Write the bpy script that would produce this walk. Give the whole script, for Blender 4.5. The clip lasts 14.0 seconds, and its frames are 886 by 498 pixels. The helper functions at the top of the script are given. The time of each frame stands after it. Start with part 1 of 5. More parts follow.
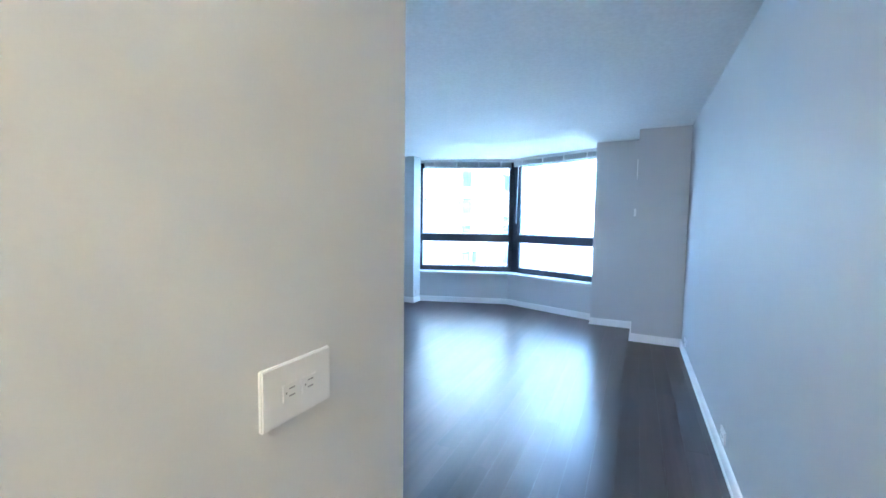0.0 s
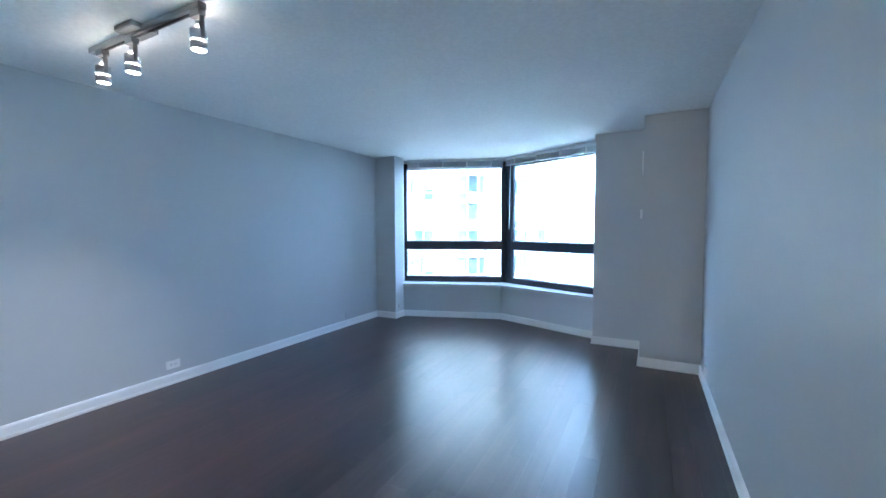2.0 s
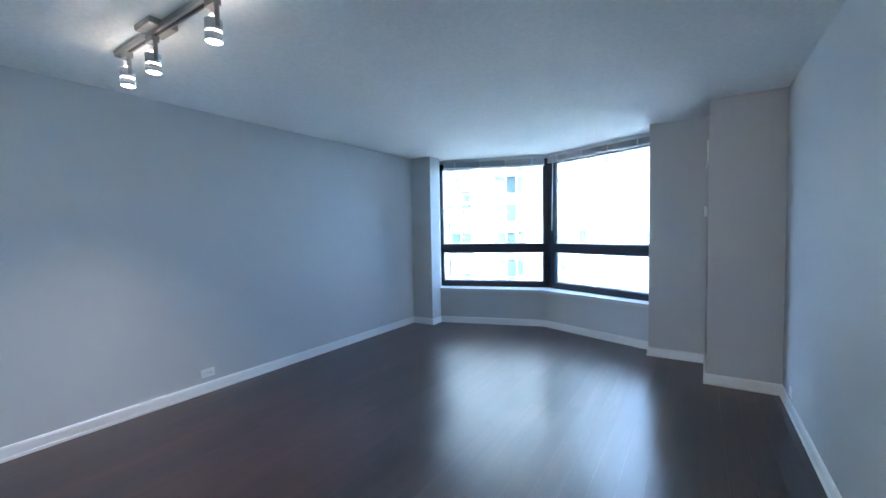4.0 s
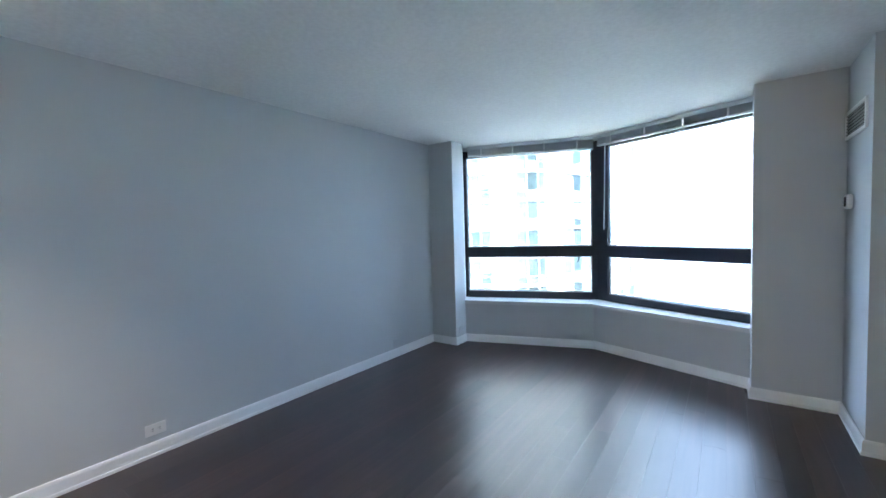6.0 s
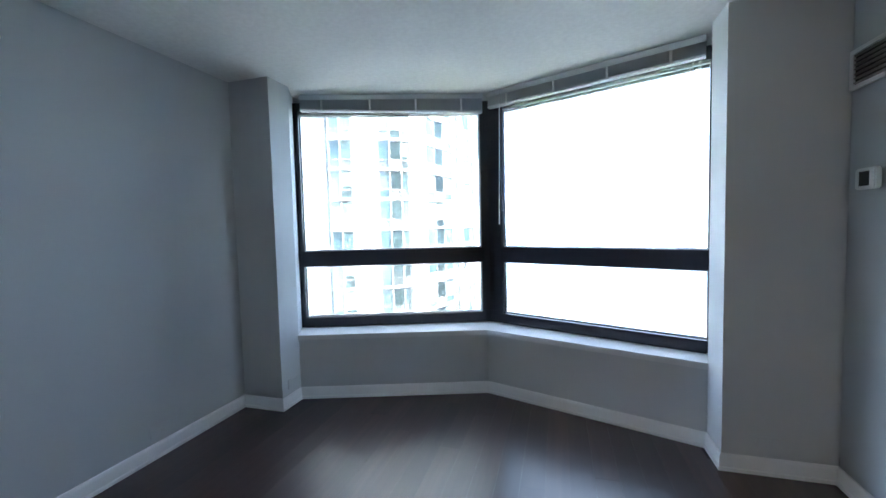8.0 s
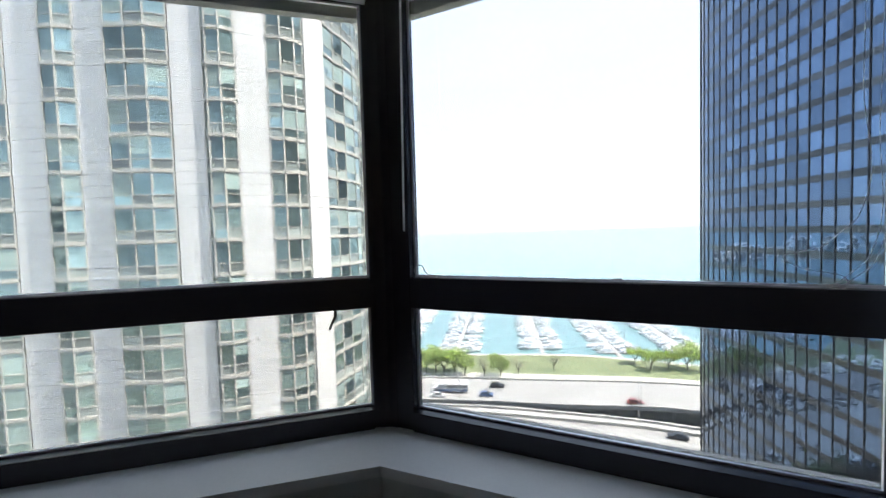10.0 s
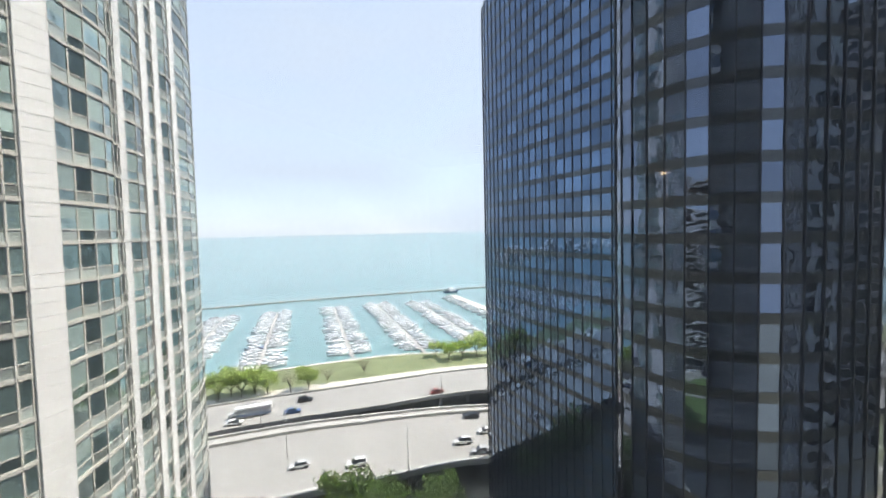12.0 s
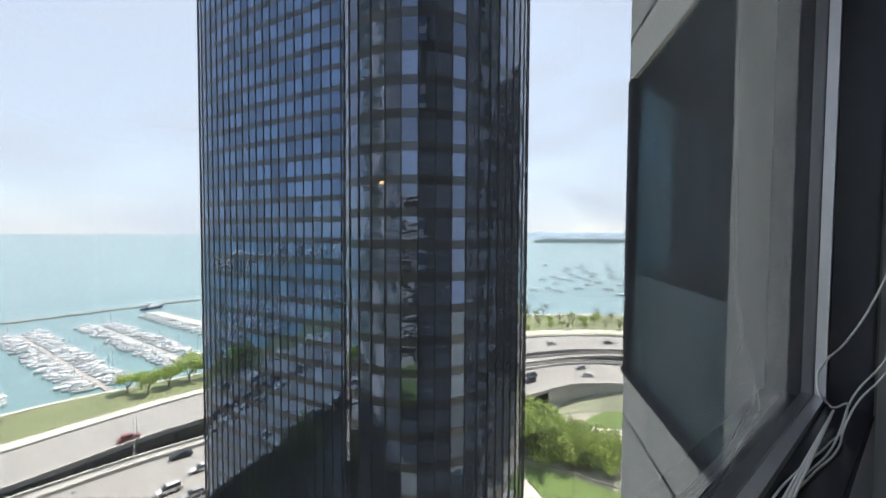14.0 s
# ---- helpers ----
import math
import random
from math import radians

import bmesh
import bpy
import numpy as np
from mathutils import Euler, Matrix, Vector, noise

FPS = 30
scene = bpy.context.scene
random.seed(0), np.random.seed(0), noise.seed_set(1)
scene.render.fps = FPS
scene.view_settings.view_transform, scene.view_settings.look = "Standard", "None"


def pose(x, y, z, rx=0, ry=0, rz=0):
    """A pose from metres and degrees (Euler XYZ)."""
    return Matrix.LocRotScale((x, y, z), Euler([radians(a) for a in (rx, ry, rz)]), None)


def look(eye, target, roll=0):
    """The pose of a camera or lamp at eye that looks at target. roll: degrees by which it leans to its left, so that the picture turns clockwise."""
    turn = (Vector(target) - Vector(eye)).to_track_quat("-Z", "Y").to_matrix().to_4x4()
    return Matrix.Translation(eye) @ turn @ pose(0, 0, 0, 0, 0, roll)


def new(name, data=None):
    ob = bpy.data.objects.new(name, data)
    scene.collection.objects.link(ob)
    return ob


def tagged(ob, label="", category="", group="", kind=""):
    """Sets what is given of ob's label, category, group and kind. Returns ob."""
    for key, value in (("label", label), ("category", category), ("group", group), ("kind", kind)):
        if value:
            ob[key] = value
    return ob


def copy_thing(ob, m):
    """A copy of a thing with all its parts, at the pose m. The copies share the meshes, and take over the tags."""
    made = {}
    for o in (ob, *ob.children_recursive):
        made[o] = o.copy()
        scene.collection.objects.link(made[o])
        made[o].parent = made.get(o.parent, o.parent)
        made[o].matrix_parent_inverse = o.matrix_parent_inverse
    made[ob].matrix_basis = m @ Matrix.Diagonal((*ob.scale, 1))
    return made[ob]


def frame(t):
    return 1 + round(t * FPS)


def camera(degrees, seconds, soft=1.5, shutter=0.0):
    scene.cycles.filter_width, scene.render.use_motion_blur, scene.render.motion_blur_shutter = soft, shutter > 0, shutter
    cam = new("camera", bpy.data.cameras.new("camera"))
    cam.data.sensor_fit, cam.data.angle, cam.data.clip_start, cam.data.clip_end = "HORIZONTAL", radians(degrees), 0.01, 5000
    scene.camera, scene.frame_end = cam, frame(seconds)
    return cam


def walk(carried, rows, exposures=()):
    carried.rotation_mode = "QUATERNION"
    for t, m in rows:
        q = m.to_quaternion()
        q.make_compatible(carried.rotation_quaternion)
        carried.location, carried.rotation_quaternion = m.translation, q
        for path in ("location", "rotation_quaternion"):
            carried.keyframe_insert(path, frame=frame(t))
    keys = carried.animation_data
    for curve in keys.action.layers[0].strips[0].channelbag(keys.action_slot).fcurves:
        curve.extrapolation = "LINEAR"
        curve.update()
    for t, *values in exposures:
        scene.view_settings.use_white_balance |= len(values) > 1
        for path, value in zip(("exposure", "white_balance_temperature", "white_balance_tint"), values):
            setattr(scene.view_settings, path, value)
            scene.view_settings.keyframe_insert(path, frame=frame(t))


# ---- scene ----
cam = camera(96.2, 14.0)
PATH = [
    (0, (3.678, -5.744, 1.368), (2.807, -3.949, 1.231), 0.7),
    (0.5, (3.699, -5.548, 1.403), (2.986, -3.686, 1.249), 0.8),
    (1, (3.689, -5.33, 1.434), (3.0, -3.458, 1.285), 0.4),
    (1.5, (3.709, -5.147, 1.379), (2.98, -3.289, 1.25), 0.2),
    (2, (3.726, -4.972, 1.375), (2.808, -3.198, 1.267), -0.2),
    (2.5, (3.71, -4.899, 1.394), (2.619, -3.226, 1.297), -0.5),
    (5, (3.401, -4.464, 1.371), (2.323, -2.782, 1.278), -1.4),
    (5.5, (3.227, -4.221, 1.379), (2.062, -2.598, 1.284), -1.6),
    (6, (2.989, -3.941, 1.404), (1.83, -2.314, 1.304), -1.6),
    (6.5, (2.743, -3.631, 1.375), (1.655, -1.955, 1.28), -1.8),
    (7, (2.558, -3.282, 1.348), (1.596, -1.531, 1.261), -1.6),
    (7.5, (2.422, -2.903, 1.345), (1.655, -1.058, 1.254), -1.6),
    (8, (2.322, -2.442, 1.346), (1.767, -0.524, 1.231), -1.4),
    (8.2, (2.299, -2.25, 1.331), (1.79, -0.318, 1.241), -1.5),
    (10.3, (2.086, -0.503, 1.349), (2.071, 1.495, 1.259), -1.3),
    (10.6, (2.096, -0.269, 1.355), (2.167, 1.727, 1.26), -1.0),
    (11, (2.15, 0.081, 1.361), (2.284, 2.075, 1.273), -1.3),
    (11.5, (2.24, 0.291, 1.386), (2.548, 2.265, 1.303), -1.4),
    (12, (2.262, 0.47, 1.425), (3.082, 2.292, 1.335), -1.3),
    (12.5, (2.372, 0.52, 1.45), (3.641, 2.063, 1.352), -0.9),
    (13, (2.452, 0.557, 1.42), (3.981, 1.842, 1.334), -0.0),
    (13.5, (2.522, 0.571, 1.379), (4.205, 1.648, 1.294), -0.1),
    (14, (2.529, 0.576, 1.376), (4.286, 1.529, 1.301), 0.3),
]
EXPOSURES = [(0, 9.15, 4470, 4), (0.5, 9.02, 4470, 4), (1.5, 8.6, 4620, 4), (2.7, 8.3, 4700, 5), (5, 8.27, 5180, 6), (6.5, 8.15, 5550, 7), (8.2, 7.4, 5750, 8),
             (10.3, 5.42, 6600, 10), (11.5, 5.2, 6700, 11), (12.5, 4.93, 6800, 11), (14, 4.93, 6900, 12)]
walk(cam, [(t, look(eye, target, roll)) for t, eye, target, roll in PATH], EXPOSURES)

# ---- world and sun ----
SUN = Vector((0.8, -0.09, 1.32)).normalized()
world = bpy.data.worlds.new("sky")
scene.world = world
world.use_nodes = True
wn = world.node_tree
sky = wn.nodes.new("ShaderNodeTexSky")
sky.sky_type = "NISHITA"
sky.sun_disc = False
sky.sun_elevation = math.asin(SUN.z)
sky.sun_rotation = math.atan2(SUN.x, SUN.y)
sky.altitude = 60
sky.air_density, sky.dust_density, sky.ozone_density = 1.0, 0.4, 1.0
wn.nodes["Background"].inputs["Strength"].default_value = 0.15
haze = wn.nodes.new("ShaderNodeMix")
haze.data_type = "RGBA"
haze.inputs["Factor"].default_value = 0.9
haze.inputs["B"].default_value = (2.27, 2.6, 3.18, 1)
# thin cirrus: the haze thickens and thins in long wisps
sky_at, wisp_map, wisp, wisp_range = (wn.nodes.new("ShaderNode" + k) for k in ("TexCoord", "Mapping", "TexNoise", "MapRange"))
wisp_map.inputs["Scale"].default_value = (1.0, 1.6, 4.5)
wisp.inputs["Scale"].default_value, wisp.inputs["Detail"].default_value, wisp.inputs["Distortion"].default_value = 2.2, 7, 0.6
wisp_range.inputs["From Min"].default_value, wisp_range.inputs["From Max"].default_value = 0.3, 0.7
wisp_range.inputs["To Min"].default_value, wisp_range.inputs["To Max"].default_value = 0.78, 0.98
wn.links.new(sky_at.outputs["Generated"], wisp_map.inputs["Vector"])
wn.links.new(wisp_map.outputs[0], wisp.inputs["Vector"])
wn.links.new(wisp.outputs["Fac"], wisp_range.inputs["Value"])
wn.links.new(wisp_range.outputs[0], haze.inputs["Factor"])
wn.links.new(sky.outputs["Color"], haze.inputs["A"])
wn.links.new(haze.outputs["Result"], wn.nodes["Background"].inputs["Color"])
sun = new("sun", bpy.data.lights.new("sun", "SUN"))
sun.data.energy, sun.data.angle, sun.data.color = 3.15, radians(0.53), (1.0, 0.95, 0.88)
sun.matrix_world = look((0, 0, 60), Vector((0, 0, 60)) - SUN)


# ---- materials ----
def mat(name, color, rough=0.6, metal=0.0, grain=0.0, grain_scale=60.0, wear=0.08, wear_scale=2.0, bump=0.0, rand=0.0, island=0.0, spec=0.5, alpha_trans=0.0):
    """A surface with fine grain, broad stains, relief, and a shift of tone from piece to piece."""
    m = bpy.data.materials.new(name)
    m.use_nodes = True
    nt = m.node_tree
    p = nt.nodes["Principled BSDF"]
    p.inputs["Roughness"].default_value = rough
    p.inputs["Metallic"].default_value = metal
    p.inputs["Specular IOR Level"].default_value = spec
    p.inputs["Transmission Weight"].default_value = alpha_trans
    tc = nt.nodes.new("ShaderNodeTexCoord")

    def tex(scale, detail):
        n = nt.nodes.new("ShaderNodeTexNoise")
        n.inputs["Scale"].default_value, n.inputs["Detail"].default_value = scale, detail
        nt.links.new(tc.outputs["Object"], n.inputs["Vector"])
        return n.outputs["Fac"]

    def math_node(op, a, b):
        n = nt.nodes.new("ShaderNodeMath")
        n.operation = op
        for k, v in ((0, a), (1, b)):
            if isinstance(v, (int, float)):
                n.inputs[k].default_value = v
            else:
                nt.links.new(v, n.inputs[k])
        return n.outputs[0]

    fac = math_node("MULTIPLY_ADD", tex(wear_scale, 4), 2 * wear)
    fac.node.inputs[2].default_value = 1 - wear
    fine = tex(grain_scale, 3)
    g = math_node("MULTIPLY_ADD", fine, 2 * grain)
    g.node.inputs[2].default_value = 1 - grain
    fac = math_node("MULTIPLY", fac, g)
    if rand:
        oi = nt.nodes.new("ShaderNodeObjectInfo")
        r = math_node("MULTIPLY_ADD", oi.outputs["Random"], 2 * rand)
        r.node.inputs[2].default_value = 1 - rand
        fac = math_node("MULTIPLY", fac, r)
    if island:
        ge = nt.nodes.new("ShaderNodeNewGeometry")
        r = math_node("MULTIPLY_ADD", ge.outputs["Random Per Island"], 2 * island)
        r.node.inputs[2].default_value = 1 - island
        fac = math_node("MULTIPLY", fac, r)
    mix = nt.nodes.new("ShaderNodeVectorMath")
    mix.operation = "SCALE"
    mix.inputs[0].default_value = color
    nt.links.new(fac, mix.inputs["Scale"])
    nt.links.new(mix.outputs[0], p.inputs["Base Color"])
    if bump:
        b = nt.nodes.new("ShaderNodeBump")
        b.inputs["Strength"].default_value, b.inputs["Distance"].default_value = 1.0, bump
        nt.links.new(fine, b.inputs["Height"])
        nt.links.new(b.outputs[0], p.inputs["Normal"])
    return m


def stretch(m, scale):
    """Draws a material's texture out along one axis, as wood grain runs."""
    nt = m.node_tree
    mp = nt.nodes.new("ShaderNodeMapping")
    mp.inputs["Scale"].default_value = scale
    oi = nt.nodes.new("ShaderNodeObjectInfo")
    nt.links.new(oi.outputs["Random"], mp.inputs["Location"])
    tc = next(n for n in nt.nodes if n.type == "TEX_COORD")
    for n in nt.nodes:
        if n.type == "TEX_NOISE":
            nt.links.new(mp.outputs[0], n.inputs["Vector"])
            n.inputs["Scale"].default_value *= 0.2
    nt.links.new(tc.outputs["Object"], mp.inputs["Vector"])


def glow(name, color, strength):
    m = mat(name, color)
    p = m.node_tree.nodes["Principled BSDF"]
    p.inputs["Emission Color"].default_value = (*color, 1)
    p.inputs["Emission Strength"].default_value = strength
    return m


def clear_glass(name, tint=(0.25, 0.255, 0.255), film=0.0025):
    """A thin pane: a clear sheet with a faint mirror on it."""
    m = bpy.data.materials.new(name)
    m.use_nodes = True
    nt = m.node_tree
    nt.nodes.remove(nt.nodes["Principled BSDF"])
    t, g, f, q, x = (nt.nodes.new("ShaderNode" + k) for k in ("BsdfTransparent", "BsdfGlossy", "LayerWeight", "Math", "MixShader"))
    t.inputs["Color"].default_value = (*tint, 1)
    g.inputs["Roughness"].default_value = 0.01
    q.operation = "POWER"
    q.inputs[1].default_value = 5.0
    nt.links.new(f.outputs["Facing"], q.inputs[0])
    b = nt.nodes.new("ShaderNodeMath")
    b.operation = "MULTIPLY_ADD"
    b.inputs[1].default_value, b.inputs[2].default_value = 0.6, 0.014
    nt.links.new(q.outputs[0], b.inputs[0])
    nt.links.new(b.outputs[0], x.inputs[0])
    nt.links.new(t.outputs[0], x.inputs[1])
    nt.links.new(g.outputs[0], x.inputs[2])
    # a veil of scattered daylight put into the pane, lifting the darks behind it
    veil, y = nt.nodes.new("ShaderNodeBsdfTranslucent"), nt.nodes.new("ShaderNodeMixShader")
    veil.inputs["Color"].default_value = (0.8, 0.85, 0.9, 1)
    y.inputs[0].default_value = film
    nt.links.new(x.outputs[0], y.inputs[1])
    nt.links.new(veil.outputs[0], y.inputs[2])
    nt.links.new(y.outputs[0], nt.nodes["Material Output"].inputs["Surface"])
    return m


M_WALL = mat("painted_wall", (0.62, 0.632, 0.64), 0.55, grain=0.02, grain_scale=220, wear=0.025, wear_scale=1.3, bump=0.0003)
M_HALL = mat("warm_painted_wall", (0.66, 0.645, 0.61), 0.55, grain=0.02, grain_scale=220, wear=0.025, wear_scale=1.3, bump=0.00015)
M_CEIL = mat("textured_ceiling", (0.85, 0.85, 0.84), 0.85, grain=0.10, grain_scale=38, wear=0.04, bump=0.0022)
M_TRIM = mat("white_trim", (0.94, 0.94, 0.94), 0.3, grain=0.01, wear=0.03)
M_SILL = mat("white_sill", (0.72, 0.72, 0.72), 0.4, grain=0.05, grain_scale=90, wear=0.05)
M_FLOOR = mat("dark_wood", (0.036, 0.017, 0.0135), 0.30, grain=0.7, grain_scale=16, wear=0.85, wear_scale=6, rand=0.45, bump=0.0002, spec=1.0)
stretch(M_FLOOR, (14.0, 0.6, 1.0))
M_FLOOR.node_tree.nodes["Principled BSDF"].inputs["IOR"].default_value = 1.58
M_SUB = mat("floor_joint", (0.02, 0.012, 0.011), 0.4)
M_BRONZE = mat("dark_bronze_frame", (0.028, 0.029, 0.036), 0.22, 0.3, grain=0.08, wear=0.12)
M_ALU = mat("bare_aluminium", (0.6, 0.6, 0.62), 0.3, 0.9, grain=0.05)
M_STEEL = mat("brushed_steel", (0.55, 0.55, 0.55), 0.32, 0.9, grain=0.08, grain_scale=150)
M_TRACK = mat("grey_track", (0.32, 0.31, 0.30), 0.4, 0.5, grain=0.03)
M_BULB = glow("lit_bulb", (1.0, 0.78, 0.54), 0.22)
M_PLASTIC = mat("white_plastic", (0.92, 0.92, 0.91), 0.35, wear=0.03)
M_PLATE = mat("cream_plate", (0.75, 0.735, 0.70), 0.4, wear=0.03)
M_DARK = mat("dark_slot", (0.03, 0.03, 0.03), 0.6)
M_BLIND = mat("blind_slat", (0.66, 0.68, 0.70), 0.45, grain=0.02, wear=0.04)
M_CORD = mat("clear_cord", (0.75, 0.75, 0.73), 0.3)
M_GLASS = clear_glass("window_glass")
# lower panes carry a slightly deeper tint and more of the painted veil
M_VENT = clear_glass("veiled_lower_glass", (0.233, 0.236, 0.236), 0.004)
M_CONC = mat("pale_concrete", (0.62, 0.61, 0.58), 0.8, grain=0.06, grain_scale=30, wear=0.1, wear_scale=0.8, bump=0.002)


# ---- building helpers ----
def box(bm, x0, x1, y0, y1, z0, z1, mi=0, m=None):
    vs = [bm.verts.new((x, y, z)) for z in (z0, z1) for x, y in ((x0, y0), (x1, y0), (x1, y1), (x0, y1))]
    if m:
        for v in vs:
            v.co = m @ v.co
    for f in ((0, 3, 2, 1), (4, 5, 6, 7), (0, 1, 5, 4), (1, 2, 6, 5), (2, 3, 7, 6), (3, 0, 4, 7)):
        bm.faces.new([vs[i] for i in f]).material_index = mi
    return vs


def prism(bm, pts, z0, z1, mi=0):
    """Upright prism on a plan outline that runs anticlockwise."""
    lo = [bm.verts.new((x, y, z0)) for x, y in pts]
    hi = [bm.verts.new((x, y, z1)) for x, y in pts]
    n = len(pts)
    bm.faces.new(lo[::-1]).material_index = mi
    bm.faces.new(hi).material_index = mi
    for i in range(n):
        bm.faces.new((lo[i], lo[(i + 1) % n], hi[(i + 1) % n], hi[i])).material_index = mi


def sweep(bm, line, profile, mi=0, side=1):
    """A moulding: the profile (outward, up) run along a plan line with mitred corners, standing off to the line's right."""
    n = len(line)
    dirs = [(Vector(line[i + 1]) - Vector(line[i])).normalized() for i in range(n - 1)]
    rings = []
    for i in range(n):
        a, b = dirs[max(i - 1, 0)], dirs[min(i, n - 2)]
        na, nb = Vector((a.y, -a.x)) * side, Vector((b.y, -b.x)) * side
        off = (na + nb) / (1 + na.dot(nb))
        rings.append([bm.verts.new((line[i][0] + off.x * o, line[i][1] + off.y * o, z)) for o, z in profile])
    k = len(profile)
    for i in range(n - 1):
        for j in range(k):
            bm.faces.new((rings[i][j], rings[i][(j + 1) % k], rings[i + 1][(j + 1) % k], rings[i + 1][j])).material_index = mi
    bm.faces.new(rings[0]), bm.faces.new(rings[-1][::-1])


def tube(bm, p, q, r0, r1=None, seg=10, mi=0):
    """A round bar from p to q."""
    p, q = Vector(p), Vector(q)
    r1 = r0 if r1 is None else r1
    turn = (q - p).to_track_quat("Z", "Y").to_matrix()
    ring = lambda c, r: [bm.verts.new(c + turn @ Vector((r * math.cos(a), r * math.sin(a), 0))) for a in (2 * math.pi * i / seg for i in range(seg))]
    a, b = ring(p, r0), ring(q, r1)
    for i in range(seg):
        f = bm.faces.new((a[i], a[(i + 1) % seg], b[(i + 1) % seg], b[i]))
        f.material_index, f.smooth = mi, True
    bm.faces.new(a[::-1]).material_index = mi
    bm.faces.new(b).material_index = mi


def mesh_of(name, bm, materials):
    bmesh.ops.recalc_face_normals(bm, faces=bm.faces)
    me = bpy.data.meshes.new(name)
    bm.to_mesh(me)
    bm.free()
    for m in materials if isinstance(materials, (list, tuple)) else [materials]:
        me.materials.append(m)
    return me


def part(name, bm, material, parent=None, label="", bevel=0.0):
    """Links a bmesh as one mesh object under a thing."""
    if bevel:
        bmesh.ops.bevel(bm, geom=[e for e in bm.edges], offset=bevel, segments=2, affect="EDGES", clamp_overlap=True)
    ob = new(name, mesh_of(name, bm, material))
    ob.parent = parent
    return tagged(ob, label)


def block(name, x0, x1, y0, y1, z0, z1, material, parent=None, label="", bevel=0.0):
    bm = bmesh.new()
    box(bm, x0, x1, y0, y1, z0, z1)
    return part(name, bm, material, parent, label, bevel)


def empty(name, m, label, category, group="", kind=""):
    ob = new(name)
    ob.matrix_world = m
    return tagged(ob, label, category, group, kind)


def structure(ob, label, category):
    return tagged(ob, label, category, "", "structure")


# ---- the room ----
H = 2.44
BACK, HALL_END, HALL_X, RIGHT = -4.95, -8.2, 3.18, 4.18
P0, APEX, P1 = Vector((0.256, 0.48)), Vector((1.76, 0.99)), Vector((3.225, 0.383))
UL, UR = (APEX - P0).normalized(), (P1 - APEX).normalized()
NL, NR = Vector((-UL.y, UL.x)), Vector((-UR.y, UR.x))
A_OUT = APEX + Vector((0, 0.16))
L0, R1 = P0 - 0.05 * UL, P1 + 0.05 * UR
PILLAR_L = [(0, 0), (0.345, 0), (0.345, 0.22), tuple(L0), tuple(L0 + 0.12 * NL), (-0.15, 0.55), (-0.15, 0)]
PILLAR_R = [(3.16, -0.04), (3.675, -0.04), (3.675, 0.22), (3.58, 0.43), tuple(R1 + 0.12 * NR), tuple(R1), (3.16, 0.175)]
INNER = [(0, BACK), (0, 0), (0.345, 0), (0.345, 0.22), (1.775, 0.668), (3.16, 0.175), (3.16, -0.04), (3.672, -0.04), (3.665, -0.65), (RIGHT, -0.65), (RIGHT, HALL_END)]


def wall(name, pts, z0, z1, material, label):
    bm = bmesh.new()
    prism(bm, pts, z0, z1)
    return structure(part(name, bm, material), label, "wall")


wall("wall_left", [(-0.15, BACK), (0, BACK), (0, 0), (-0.15, 0)], 0, H, M_WALL, "pale grey painted living room wall")
wall("wall_pillar_left", PILLAR_L, 0, H, M_WALL, "pale grey painted pillar beside the bay window")
wall("wall_pillar_right", PILLAR_R, 0, H, M_WALL, "pale grey painted pillar beside the bay window")
wall("wall_duct", [(3.668, -0.65), (RIGHT, -0.65), (RIGHT, 0.22), (3.677, 0.22), (3.677, -0.04)], 0, H, M_WALL, "pale grey boxed-out duct in the corner")
wall("wall_right", [(RIGHT, HALL_END), (RIGHT + 0.15, HALL_END), (RIGHT + 0.15, 0.22), (RIGHT, 0.22)], 0, H, M_WALL, "pale grey painted side wall of the room and hall")
wall("wall_hall", [(HALL_X - 0.12, HALL_END), (HALL_X, HALL_END), (HALL_X, BACK + 0.02), (HALL_X - 0.12, BACK + 0.02)], 0, H, M_HALL, "cream painted wall of the entrance hall")
wall("wall_back", [(-0.15, BACK - 0.15), (HALL_X - 0.12, BACK - 0.15), (HALL_X - 0.12, BACK), (-0.15, BACK)], 0, H, M_WALL, "plain painted wall closing the room")
wall("wall_hall_end", [(HALL_X - 0.12, HALL_END - 0.15), (RIGHT + 0.15, HALL_END - 0.15), (RIGHT + 0.15, HALL_END), (HALL_X - 0.12, HALL_END)], 0, H, M_HALL, "plain painted wall closing the hall")
SILL_Z = 0.515
LOWL = [(0.345, 0.22), (1.775, 0.668), tuple(APEX), tuple(A_OUT), tuple(L0 + 0.12 * NL), tuple(L0)]
LOWR = [(1.775, 0.668), (3.16, 0.175), tuple(R1), tuple(R1 + 0.12 * NR), tuple(A_OUT), tuple(APEX)]
wall("wall_under_window_left", LOWL, 0, SILL_Z - 0.04, M_WALL, "low pale grey wall under the bay window")
wall("wall_under_window_right", LOWR, 0, SILL_Z - 0.04, M_WALL, "low pale grey wall under the bay window")
wall("wall_over_window_left", [tuple(P0 - 0.05 * UL), tuple(APEX), tuple(A_OUT), tuple(L0 + 0.12 * NL)], 2.385, H, M_WALL, "narrow strip of wall above the window")
wall("wall_over_window_right", [tuple(APEX), tuple(R1), tuple(R1 + 0.12 * NR), tuple(A_OUT)], 2.385, H, M_WALL, "narrow strip of wall above the window")

